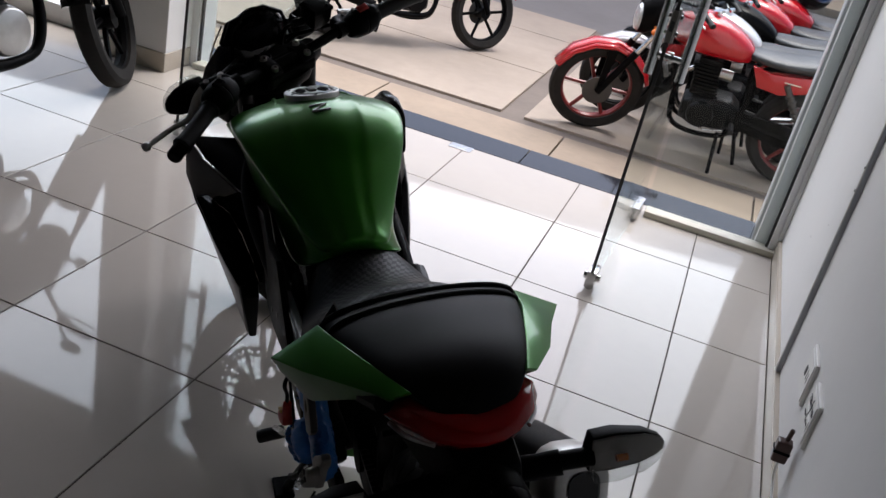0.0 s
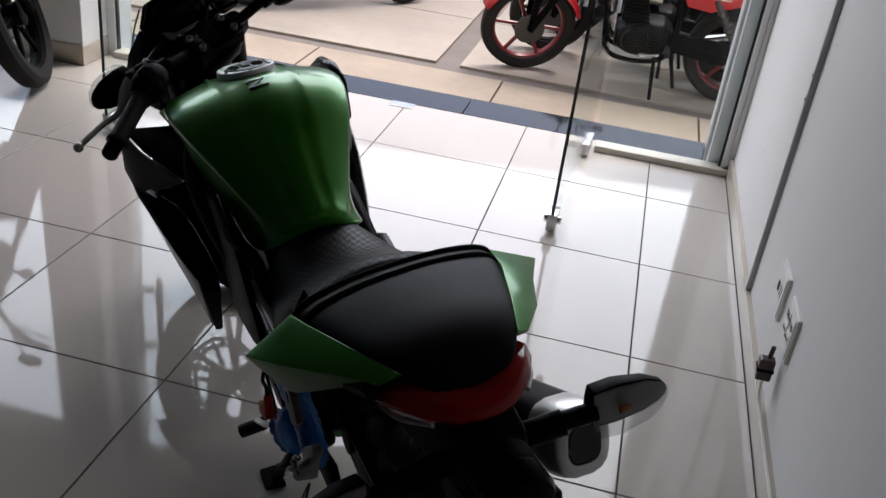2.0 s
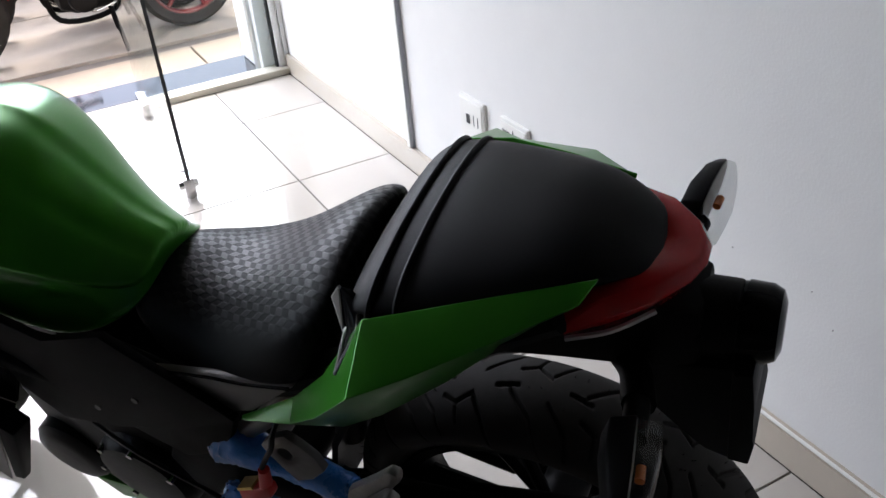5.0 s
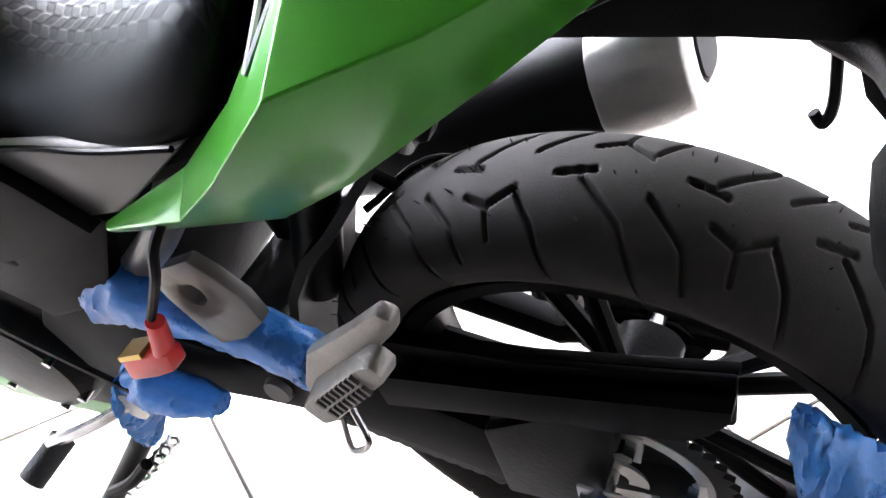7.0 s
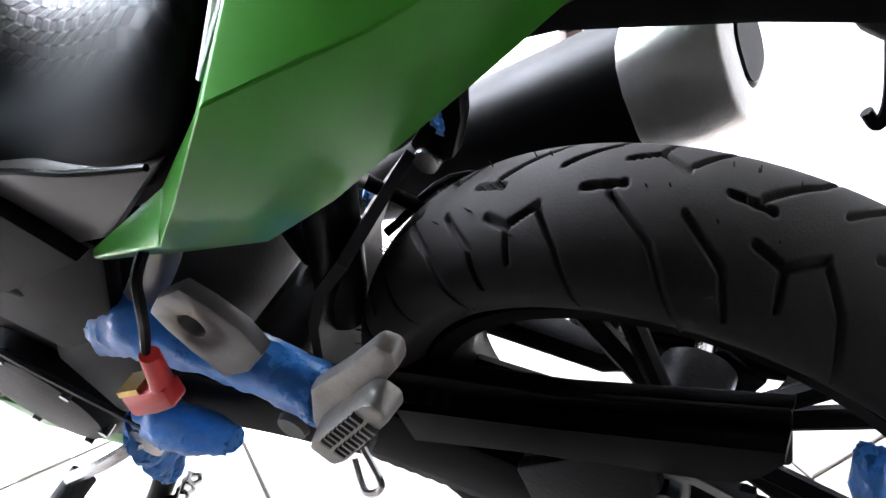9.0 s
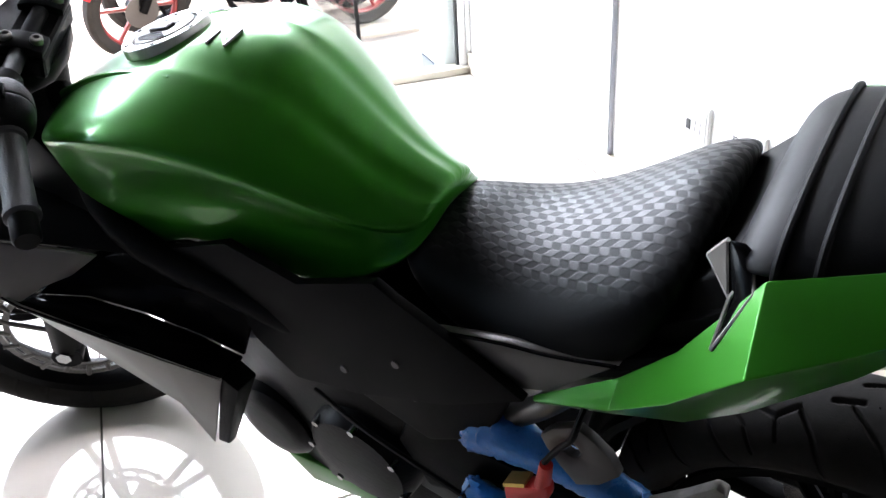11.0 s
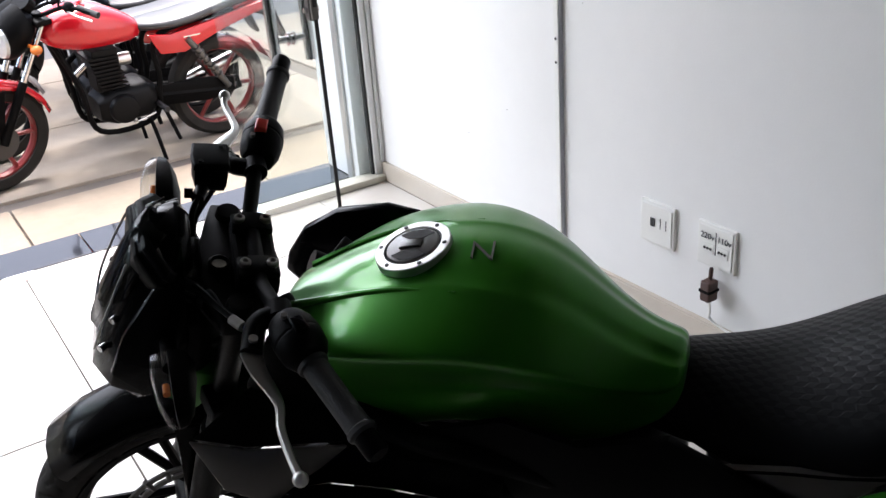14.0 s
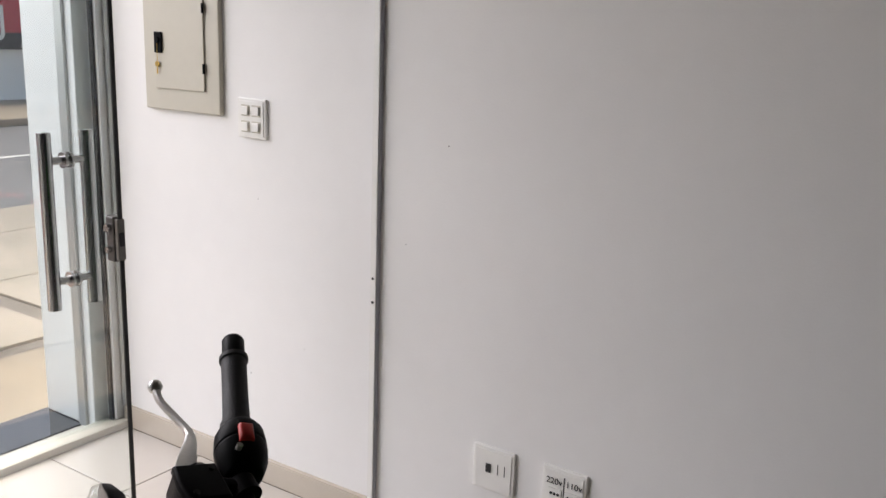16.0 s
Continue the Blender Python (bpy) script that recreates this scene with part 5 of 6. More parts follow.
for s in (1, -1):
    cp = part("clamp_cap", loft([[(x, s * 0.046 + dy, z) for x, z in ((-0.029, -0.014), (-0.029, -0.005), (-0.012, 0.0), (0.012, 0.0), (0.029, -0.005), (0.029, -0.014))] for dy in (-0.017, 0.017)]), BLACKM, bike, m=YOKE, bevel=0.002)
    for f in (-0.0185, 0.0185):
        part("clamp_bolt", ring_profile([(0.0078, -0.006), (0.0078, 0.004), (0.0062, 0.0055), (0.0040, 0.0055), (0.0038, 0.0), (0.001, -0.001)], 14), PEGM, cp, "bright hollow-headed clamp bolt", m=YOKE @ Matrix.Translation((f, s * 0.046, 0.0)) @ Matrix.Rotation(radians(90), 4, "X"))
BAR_L = [(0, 0.0, -0.012), (0, 0.065, -0.012), (-0.004, 0.095, -0.006), (-0.014, 0.150, 0.010), (-0.027, 0.203, 0.014), (-0.045, 0.240, 0.010), (-0.103, 0.374, 0.003)]
BAR_R = [(0, 0.0, -0.012), (0, -0.065, -0.012), (-0.004, -0.095, -0.006), (-0.014, -0.150, 0.012), (-0.025, -0.203, 0.022), (-0.036, -0.240, 0.032), (-0.077, -0.376, 0.068)]
part("handlebar", tube(BAR_L[::-1] + BAR_R[1:], 0.0112, 12), BLACKM, bike, "black tubular handlebar", m=YOKE)
for s, B in ((1, BAR_L), (-1, BAR_R)):
    g0, g1 = Vector(B[5]), Vector(B[6])
    gd = (g1 - g0).normalized()
    gu = gd.orthogonal().normalized()
    gv = gd.cross(gu)
    gl = (g1 - g0).length

    def turned(prof, n=20):
        return loft([[g0 + gd * d + r * (gu * math.cos(a) + gv * math.sin(a)) for a in (2 * math.pi * q / n for q in range(n))] for d, r in prof])

    gp = part("grip", turned([(-0.004, 0.012), (-0.004, 0.0205), (0.002, 0.0205), (0.004, 0.0172), (gl * 0.3, 0.0166), (gl * 0.6, 0.0166), (gl - 0.042, 0.0170), (gl - 0.040, 0.0192), (gl - 0.034, 0.0192), (gl - 0.032, 0.0165), (gl - 0.028, 0.012)]), GRIPM, bike, "black rubber grip with fine knurling", m=YOKE)
    part("bar_end", turned([(gl - 0.030, 0.012), (gl - 0.030, 0.0150), (gl - 0.004, 0.0150), (gl, 0.0125), (gl, 0.006)]), BLACKM, gp, m=YOKE)
    c = Vector(B[4])
    sd = (Vector(B[5]) - Vector(B[3])).normalized()
    su = Vector((0, 0, 1))
    sf = sd.cross(su).normalized()

    def house(d, r, f=0.004, k=1.0):
        """A rounded section of the switch housing, d along the bar."""
        return [c + sd * d + sf * (r * math.cos(a) - s * f) + su * (k * r * math.sin(a)) for a in (2 * math.pi * q / 20 for q in range(20))]
    swb = part("switch_box", loft([house(*q) for q in ((-0.040, 0.016), (-0.036, 0.024), (-0.020, 0.031), (-0.001, 0.033), (0.001, 0.0315), (0.003, 0.033), (0.022, 0.031), (0.034, 0.024), (0.037, 0.017))]), BLACKM, bike, "black switch housing split round the bar", m=YOKE, bevel=0.002)
    bx = Matrix.Translation(c + su * 0.026) @ Matrix(((sf.x, sd.x, 0, 0), (sf.y, sd.y, 0, 0), (sf.z, sd.z, 1, 0), (0, 0, 0, 1)))
    part("switch", loft([[(u * k, v * k, z) for u, v in ((-0.009, -0.012), (0.009, -0.012), (0.009, 0.012), (-0.009, 0.012))] for z, k in ((-0.004, 1.0), (0.008, 1.0), (0.011, 0.8))]), REDPL if s < 0 else BLACKP, swb, "red stop switch" if s < 0 else "", m=YOKE @ bx, bevel=0.0015)
    part("switch_screw", cyl(c + sf * 0.01 * s - sd * 0.02 + su * 0.026, c + sf * 0.01 * s - sd * 0.02 + su * 0.033, 0.004, None, 10), PEGM, swb, m=YOKE)
    c2 = Vector(B[3])
    pe = part("lever_perch", tube([c2, c2 + Vector((0.030, s * 0.014, -0.006)), c2 + Vector((0.040, s * 0.052, -0.016))], 0.014, 12), BLACKM, bike, "black lever perch", m=YOKE)
    part("perch_clamp", cyl(c2 - Vector((0, s * 0.012, 0)), c2 + Vector((0, s * 0.012, 0)), 0.0175, None, 18), BLACKM, pe, m=YOKE)
    part("pivot_bolt", cyl(c2 + Vector((0.038, s * 0.044, -0.004)), c2 + Vector((0.038, s * 0.044, 0.003)), 0.006, None, 12), PEGM, pe, m=YOKE)
    if s > 0:
        pts = [(0.026, 0.196, -0.010), (0.018, 0.222, -0.018), (-0.004, 0.262, -0.032), (-0.003, 0.300, -0.036), (-0.010, 0.345, -0.036), (-0.016, 0.373, -0.034)]
    else:
        pts = [(0.040, -0.196, 0.004), (0.026, -0.225, 0.002), (0.004, -0.268, -0.004), (0.006, -0.305, -0.008), (0.014, -0.345, -0.010), (0.012, -0.373, -0.008)]
    lv = part("lever", blade(pts, (0.0135, 0.0110, 0.0062, 0.0052, 0.0050, 0.0050), 0.0042), ALU, bike, "polished alloy hand lever", m=YOKE)
    part("lever_ball", ball(pts[-1], 0.0098, seg=14), ALU, lv, m=YOKE)
rs = part("brake_reservoir", loft([[(0.054 + x * k, -0.138 + y * k, z) for x, y in ((-0.024, -0.026), (0.024, -0.026), (0.027, 0.0), (0.024, 0.026), (-0.024, 0.026))] for z, k in ((-0.006, 0.84), (0.006, 0.96), (0.034, 1.0), (0.035, 1.08), (0.043, 1.08), (0.046, 0.98))]), BLACKM, bike, "square black brake fluid reservoir", m=YOKE, bevel=0.002)
each("reservoir_screw", [cyl((0.054 + x, -0.138 + y, 0.044), (0.054 + x, -0.138 + y, 0.048), 0.0036, None, 10) for x, y in ((-0.016, -0.018), (0.016, 0.018))], DKMETAL, rs, m=YOKE)
part("hose_union", cyl((0.066, -0.112, 0.004), (0.074, -0.086, 0.002), 0.0095, None, 12), BLACKM, rs, m=YOKE)
part("banjo_bolt", cyl((0.080, -0.098, 0.004), (0.092, -0.098, 0.004), 0.008, None, 6), BLACKM, rs, m=YOKE)
part("brake_hose", tube([(0.074, -0.088, 0.002), (0.082, -0.070, -0.014), (0.080, -0.058, -0.060), (0.072, -0.050, -0.160), (0.060, -0.060, -0.26)], 0.0046, 8), BLACKM, bike, "black brake hose", m=YOKE)
for y0, x0 in ((0.060, 0.066), (0.072, 0.076), (0.048, 0.086)):
    part("cable", tube([(0.020, 0.168, -0.004), (0.050, 0.125, -0.014), (x0, y0, -0.040), (x0 - 0.01, y0 * 0.6, -0.12), (0.02, 0.03, -0.26)], 0.0042, 8), BLACKM, bike, "black control cable", m=YOKE)
each("cable", [tube([(0.008, -0.190, 0.004), (0.056, -0.120, -0.022), (x0, -0.075, -0.050), (x0 - 0.02, -0.03, -0.13), (0.02, -0.02, -0.26)], 0.0045, 8) for x0 in (0.078, 0.090)], BLACKM, bike, "black control cable", m=YOKE)
part("adjuster", cyl((0.044, 0.140, -0.010), (0.032, 0.158, -0.006), 0.007, None, 12), PEGM, bike, "bright cable adjuster", m=YOKE)
# wiring and headlamp bucket between cowl and steering stem
part("lamp_bucket", loft([[(x, y * w - 0.012, z + k * h) for y, k in ((-1, -0.6), (-0.6, -1), (0.6, -1), (1, -0.6), (1, 0.6), (0.6, 1), (-0.6, 1), (-1, 0.6))] for x, w, z, h in ((0.040, 0.055, -0.145, 0.070), (0.070, 0.085, -0.140, 0.085), (0.130, 0.092, -0.150, 0.095))]), BLACKM, bike, "black headlamp bucket and bracket", m=YOKE, bevel=0.006)
part("gauge_bracket", loft([[(x, y - 0.010, z) for y, z in ((-w, z0), (w, z0), (w * 0.8, z1), (-w * 0.8, z1))] for x, w, z0, z1 in ((0.050, 0.050, -0.100, -0.050), (0.085, 0.062, -0.110, -0.042), (0.120, 0.066, -0.115, -0.055))]), BLACKM, bike, "black gauge bracket", m=YOKE, bevel=0.004)
rng = random.Random(31)
for k in range(5):
    y0 = -0.05 + 0.03 * k
    part("wire_loom", tube([(0.085 + rng.uniform(-.015, .015), y0, -0.06), (0.060 + rng.uniform(-.02, .02), y0 + rng.uniform(-.02, .02), -0.10), (0.055 + rng.uniform(-.02, .02), y0 * 0.7, -0.16), (0.03, y0 * 0.5, -0.24)], 0.006, 8), BLACKM, bike, "black wire loom", m=YOKE)
# gauge, headlamp cowl and front signals, turned with the bars
HEAD = BIKE.inverted() @ Matrix.Translation((-1.460, -2.051, 0.876)) @ Matrix.Rotation(radians(165), 4, "Z") @ Matrix.Rotation(radians(-19), 4, "X") @ Matrix.Translation((0, -0.022, 0))
GF = Matrix.Rotation(radians(-52), 4, "Y")


def pod(k, h, w=0.086, t=0.056):
    """An eight-cornered ring of the instrument pod, at height h over its back."""
    return [(t * k * x, w * k * y, h) for x, y in ((-1.0, -0.45), (-0.62, -0.92), (0.45, -1.0), (0.98, -0.55), (0.98, 0.55), (0.45, 1.0), (-0.62, 0.92), (-1.0, 0.45))]


ga = part("gauge", loft([pod(*q) for q in ((0.70, -0.050), (1.06, -0.022), (1.08, -0.016), (1.02, -0.014), (1.02, -0.008), (1.05, -0.006), (1.05, 0.000), (0.96, 0.006), (0.86, 0.004))]), BLACKM, bike, "black instrument housing with a stepped rim", bevel=0.002, m=HEAD @ GF)
part("dial_glass", loft([pod(*q) for q in ((0.88, 0.002), (0.88, 0.0045), (0.70, 0.0075))]), DIALGLASS, ga, "smoked glossy dial glass", m=HEAD @ GF, bevel=0.001)
each("knob", [cyl((0.038, y, 0.002), (0.038, y, 0.011), 0.006, None, 12) for y in (-0.03, 0.03)], BLACKM, ga, m=HEAD @ GF)


def cowl_ring(z, w, xf, xm, xb):
    half = [(xb, 0.55 * w), (xb + 0.012, 0.93 * w), (xm, w), (xf - 0.034, 0.80 * w), (xf - 0.008, 0.36 * w)]
    return [(x, -y, z) for x, y in half] + [(x, y, z) for x, y in half[::-1]]


COWLM = YOKE @ Matrix.Translation((0, -0.018, 0))
COWL = [(0.018, 0.045, 0.136, 0.105, 0.095), (0.0, 0.068, 0.166, 0.112, 0.088), (-0.05, 0.084, 0.186, 0.120, 0.082), (-0.11, 0.106, 0.205, 0.130, 0.078), (-0.17, 0.108, 0.218, 0.138, 0.080), (-0.225, 0.104, 0.226, 0.146, 0.092), (-0.248, 0.084, 0.216, 0.150, 0.105)]
hc = part("headlamp_cowl", loft([cowl_ring(*q) for q in COWL]), BLACKP, bike, "angular glossy black headlamp cowl", m=COWLM, bevel=0.005)
part("headlamp", loft([cowl_ring(*q) for q in ((-0.244, 0.080, 0.214, 0.152, 0.110), (-0.268, 0.072, 0.206, 0.154, 0.118), (-0.288, 0.052, 0.190, 0.156, 0.130), (-0.296, 0.030, 0.176, 0.156, 0.140))]), CLEARLENS, hc, "clear headlamp lens", m=COWLM, bevel=0.003)
p = part("screen", loft([[(x - 0.024 * k * k, w * k, z) for k in (-1, -0.6, -0.2, 0.2, 0.6, 1)] for x, w, z in ((0.221, 0.036, -0.165), (0.207, 0.056, -0.105), (0.188, 0.058, -0.050), (0.166, 0.052, 0.004), (0.146, 0.040, 0.030))], closed=False), SMOKE, hc, "small smoked fly screen", m=COWLM)
p.modifiers.new("thick", "SOLIDIFY").thickness = 0.003
for s in (1, -1):
    part("cowl_wing", loft([[(x, s * (y + d), z) for x, y, z in ((0.100, 0.076, -0.004), (0.140, 0.086, -0.030), (0.176, 0.094, -0.105), (0.192, 0.100, -0.175), (0.150, 0.112, -0.205), (0.108, 0.108, -0.150), (0.094, 0.096, -0.070))] for d in (-0.006, 0.005)]), BLACKP, hc, "glossy side wing of the cowl", m=COWLM, bevel=0.003)
    each("cowl_screw", [cyl((x - 0.004, s * (y - 0.004), z), (x + 0.003, s * (y + 0.003), z), 0.0052, None, 12) for x, y, z in ((0.188, 0.060, -0.110), (0.204, 0.062, -0.165))], STEEL, hc, "bright cowl screw", m=COWLM)
    part("cowl_seam", tube([(0.172, s * 0.052, -0.012), (0.190, s * 0.060, -0.070), (0.206, s * 0.062, -0.130), (0.214, s * 0.050, -0.180)], 0.0018, 6), PEGM, hc, "pale line along the edge of the screen", m=COWLM)
    part("inner_green", prism([(0.060, -0.215), (0.010, -0.175), (-0.040, -0.215), (0.020, -0.262)], s * 0.050, s * 0.092), GREEN_D, hc, "green inner cowl piece", m=HEAD, bevel=0.004)
signal((0.118, 0.092, -0.104), (-0.05, 1.0, 0.06), size=0.98, face=(0.9, 0, -0.2), m=YOKE)
signal((0.124, -0.085, -0.062), (-0.03, -1.0, 0.13), size=0.98, face=(0.9, 0, -0.2), m=YOKE)
# front mudguard
fm = [[(r * math.cos(a), y, r * math.sin(a)) for y, r in ((-0.066, 0.272), (-0.062, 0.292), (-0.040, 0.304), (0, 0.309), (0.040, 0.304), (0.062, 0.292), (0.066, 0.272))] for a in (radians(d) for d in (46, 60, 76, 92, 108, 124, 140, 156))]
p = part("front_mudguard", loft(fm, closed=False), BLACKP, bike, "glossy black front mudguard", m=FRONT)
md = p.modifiers.new("thick", "SOLIDIFY")
md.thickness = 0.003
for s in (1, -1):
    part("mudguard_stay", prism([(-0.09, 0.09), (0.01, 0.05), (0.0, 0.275), (-0.12, 0.255)], s * 0.068, s * 0.075), BLACKP, bike, m=FRONT, bevel=0.003)

# ---- the other motorcycles ----
def street_bike(name, label, m, paint, panel=None, rim=None, steer=0.0, group="", fender=None, seat_mat=None, cover=None, drop=0.0, bar=1.0):
    """A plain commuter motorcycle: x ahead, y left, z up from the rear contact."""
    panel, rim, fender = panel or paint, rim or BLACKM, fender or paint
    b = thing(name, label, "motorcycle", m, group)
    wb, rr, rf = 1.28, 0.305, 0.30
    rake = radians(26)
    ax = Vector((-math.sin(rake), 0, math.cos(rake)))
    pt = Vector((0.95, 0, 0.86 - drop))
    st = Matrix.Translation(pt) @ Matrix.Rotation(steer, 4, ax) @ Matrix.Translation(-pt)
    for c, R, half, mm in (((0, 0, rr), rr, 0.052, None), ((wb, 0, rf), rf, 0.044, st)):
        w = new("wheel")
        w.parent = b
        w.matrix_basis = (mm if mm is not None else Matrix()) @ Matrix.Translation(c)
        prof = [(R - 0.075, -half * .8), (R - 0.03, -half), (R - 0.008, -half * .7), (R, 0), (R - 0.008, half * .7), (R - 0.03, half), (R - 0.075, half * .8)]
        part("tyre", ring_profile(prof, 40), RUBBER, w)
        rp = [(R - 0.058, -half * .62), (R - 0.058, half * .62), (R - 0.085, half * .45), (R - 0.092, 0), (R - 0.085, -half * .45)]
        part("rim", ring_profile(rp, 40), rim, w)
        for k in range(6):
            a = 2 * math.pi * k / 6
            part("spoke", tube([(0.02 * math.cos(a), 0, 0.02 * math.sin(a)), ((R - 0.085) * math.cos(a + .12), 0, (R - 0.085) * math.sin(a + .12))], 0.013, 6), rim, w)
        part("hub", cyl((0, -half, 0), (0, half, 0), 0.05, None, 18), DKMETAL, w)
    # tank, seat, side panels
    def oval(x, w, z0, z1, p=0.75):
        return [(x, w * math.copysign(abs(math.cos(a)) ** p, math.cos(a)), (z0 + z1) / 2 + (z1 - z0) / 2 * math.copysign(abs(math.sin(a)) ** p, math.sin(a))) for a in (2 * math.pi * i / 20 for i in range(20))]
    part("fuel_tank", loft([oval(*q) for q in ((0.42, 0.06, 0.70, 0.78), (0.48, 0.105, 0.68, 0.83), (0.60, 0.14, 0.68, 0.90), (0.74, 0.155, 0.68, 0.935), (0.86, 0.14, 0.70, 0.92), (0.93, 0.09, 0.74, 0.87), (0.955, 0.04, 0.77, 0.83))]), paint, b, subsurf=1)
    part("tank_cap", cyl((0.70, 0, 0.93), (0.705, 0, 0.945), 0.032, None, 18), CHROME, b)
    part("seat", loft([oval(*q) for q in ((0.47, 0.06, 0.735, 0.775), (0.40, 0.115, 0.72, 0.785), (0.25, 0.135, 0.715, 0.78), (0.08, 0.13, 0.735, 0.81), (-0.05, 0.12, 0.765, 0.835), (-0.22, 0.11, 0.78, 0.85), (-0.28, 0.07, 0.80, 0.845))]), seat_mat or SEATGREY, b, "long black vinyl dual seat", subsurf=1)
    for s in (1, -1):
        part("side_panel", prism([(0.42, 0.72), (0.30, 0.70), (0.10, 0.725), (-0.20, 0.775), (-0.33, 0.80), (-0.30, 0.745), (-0.05, 0.68), (0.22, 0.585), (0.36, 0.60)], s * 0.10, s * 0.128), panel, b, bevel=0.006)
        part("panel_badge", box((0.12, s * 0.126 - 0.004, 0.668), (0.22, s * 0.126 + 0.004, 0.676)), CHROME, b, smooth=False)
        part("shock", join(tube([(0.20, s * 0.13, 0.66), (-0.02, s * 0.12, 0.33)], 0.018, 10), *[tube([(0.16 - 0.02 * i, s * 0.128, 0.60 - 0.03 * i), (0.155 - 0.02 * i, s * 0.128, 0.592 - 0.03 * i)], 0.028, 10) for i in range(7)]), GREYP, b)
        part("foot_peg", cyl((0.42, s * 0.12, 0.33), (0.42, s * 0.25, 0.33), 0.016, None, 10), GRIPM, b)
    part("tail", loft([oval(*q) for q in ((-0.12, 0.09, 0.73, 0.79), (-0.26, 0.08, 0.76, 0.81), (-0.36, 0.055, 0.79, 0.83), (-0.40, 0.03, 0.805, 0.825))]), paint, b)
    part("tail_lamp", box((-0.42, -0.045, 0.78), (-0.375, 0.045, 0.82)), REDLENS, b, smooth=False, bevel=0.008)
    part("rear_mudguard", loft([[(0.345 * math.cos(a), y, rr + 0.345 * math.sin(a)) for y in (-0.07, -0.05, 0.05, 0.07)] for a in (radians(d) for d in (60, 90, 115, 140, 160))], closed=False), BLACKM, b)
    part("mudguard_flap", prism([(-0.28, 0.74), (-0.40, 0.70), (-0.47, 0.52), (-0.45, 0.51), (-0.37, 0.66), (-0.27, 0.70)], -0.06, 0.06), BLACKM, b, bevel=0.004)
    # frame and engine
    part("frame", join(*[tube([(0.92, s * 0.03, 0.80), (0.82, s * 0.09, 0.50), (0.76, s * 0.10, 0.24), (0.45, s * 0.10, 0.24), (0.38, s * 0.09, 0.45), (0.34, s * 0.08, 0.70), (-0.2, s * 0.07, 0.76)], 0.016, 8) for s in (1, -1)]), BLACKM, b, "black tube frame")
    each("swing_arm", [tube([(0.40, s * 0.085, 0.36), (0.0, s * 0.085, 0.305)], 0.022, 8) for s in (1, -1)], BLACKM, b)
    part("chain_case", prism([(0.42, 0.42), (0.1, 0.40), (-0.1, 0.37), (-0.12, 0.29), (0.1, 0.26), (0.42, 0.30)], 0.075, 0.10), BLACKM, b, bevel=0.01)
    part("crankcase", join(loft([oval(*q, p=0.5) for q in ((0.40, 0.09, 0.30, 0.42), (0.46, 0.14, 0.26, 0.46), (0.66, 0.145, 0.25, 0.45), (0.74, 0.10, 0.28, 0.40))])), DKMETAL, b, bevel=0.006)
    each("engine_cover", [cyl((0.62, 0.13, 0.35), (0.62, 0.168, 0.35), 0.085, 0.075, 24), cyl((0.62, -0.13, 0.35), (0.62, -0.168, 0.35), 0.095, 0.085, 24)], cover or DKMETAL, b, bevel=0.006)
    each("cooling_fin", [box((0.55 + 0.006 * i, -0.085, 0.45 + 0.022 * i), (0.70 + 0.006 * i, 0.085, 0.46 + 0.022 * i)) for i in range(9)], DKMETAL, b, smooth=False)
    part("cylinder", box((0.58, -0.07, 0.44), (0.72, 0.07, 0.67)), DKMETAL, b, smooth=False, bevel=0.004)
    part("carburettor", cyl((0.50, 0.0, 0.58), (0.58, 0.0, 0.58), 0.035), ALU, b)
    part("exhaust", join(tube([(0.70, -0.06, 0.58), (0.80, -0.10, 0.46), (0.74, -0.14, 0.26), (0.45, -0.15, 0.24), (0.25, -0.15, 0.28)], 0.02, 10), tube([(0.26, -0.15, 0.28), (0.1, -0.16, 0.32), (-0.30, -0.17, 0.42)], 0.045, 14)), STEEL if rim is not BLACKM else BLACKM, b, "long silencer")
    part("side_stand", tube([(0.48, 0.12, 0.26), (0.47, 0.19, 0.12), (0.46, 0.23, 0.0)], 0.012, 8), BLACKM, b)
    each("centre_stand", [tube([(0.38, s * 0.1, 0.28), (0.33, s * 0.14, 0.09)], 0.012, 8) for s in (1, -1)], BLACKM, b)
    part("shift_lever", tube([(0.46, 0.17, 0.30), (0.56, 0.18, 0.28), (0.60, 0.2, 0.29)], 0.007, 6), STEEL, b)
    # front end
    for s in (1, -1):
        top, low = pt + ax * 0.04 + Vector((0.03, s * 0.09, 0)), Vector((wb, s * 0.075, rf))
        part("fork_leg", tube([top, top.lerp(low, .5)], 0.016, 10), CHROME, b, "chrome fork leg", m=st)
        part("fork_slider", tube([top.lerp(low, .48), low], 0.023, 10), BLACKM, b, m=st)
        part("grip", tube([pt + Vector((-0.10, s * bar * 0.24, 0.13)), pt + Vector((-0.13, s * bar * 0.36, 0.12))], 0.017, 10), GRIPM, b, m=st)
        part("switch_box", ball(pt + Vector((-0.07, s * bar * 0.21, 0.13)), 0.03), BLACKM, b, m=st)
        part("lever", tube([pt + Vector((-0.05, s * bar * 0.2, 0.12)), pt + Vector((-0.06, s * bar * 0.28, 0.11)), pt + Vector((-0.09, s * bar * 0.36, 0.10))], 0.006, 6), ALU, b, m=st)
        part("turn_signal", join(tube([pt + Vector((0.11, s * 0.08, -0.06)), pt + Vector((0.11, s * 0.14, -0.06))], 0.009, 8), ball(pt + Vector((0.115, s * 0.165, -0.06)), 0.03, (1.0, 1.0, 0.8))), AMBER if s > 0 else BLACKM, b, m=st)
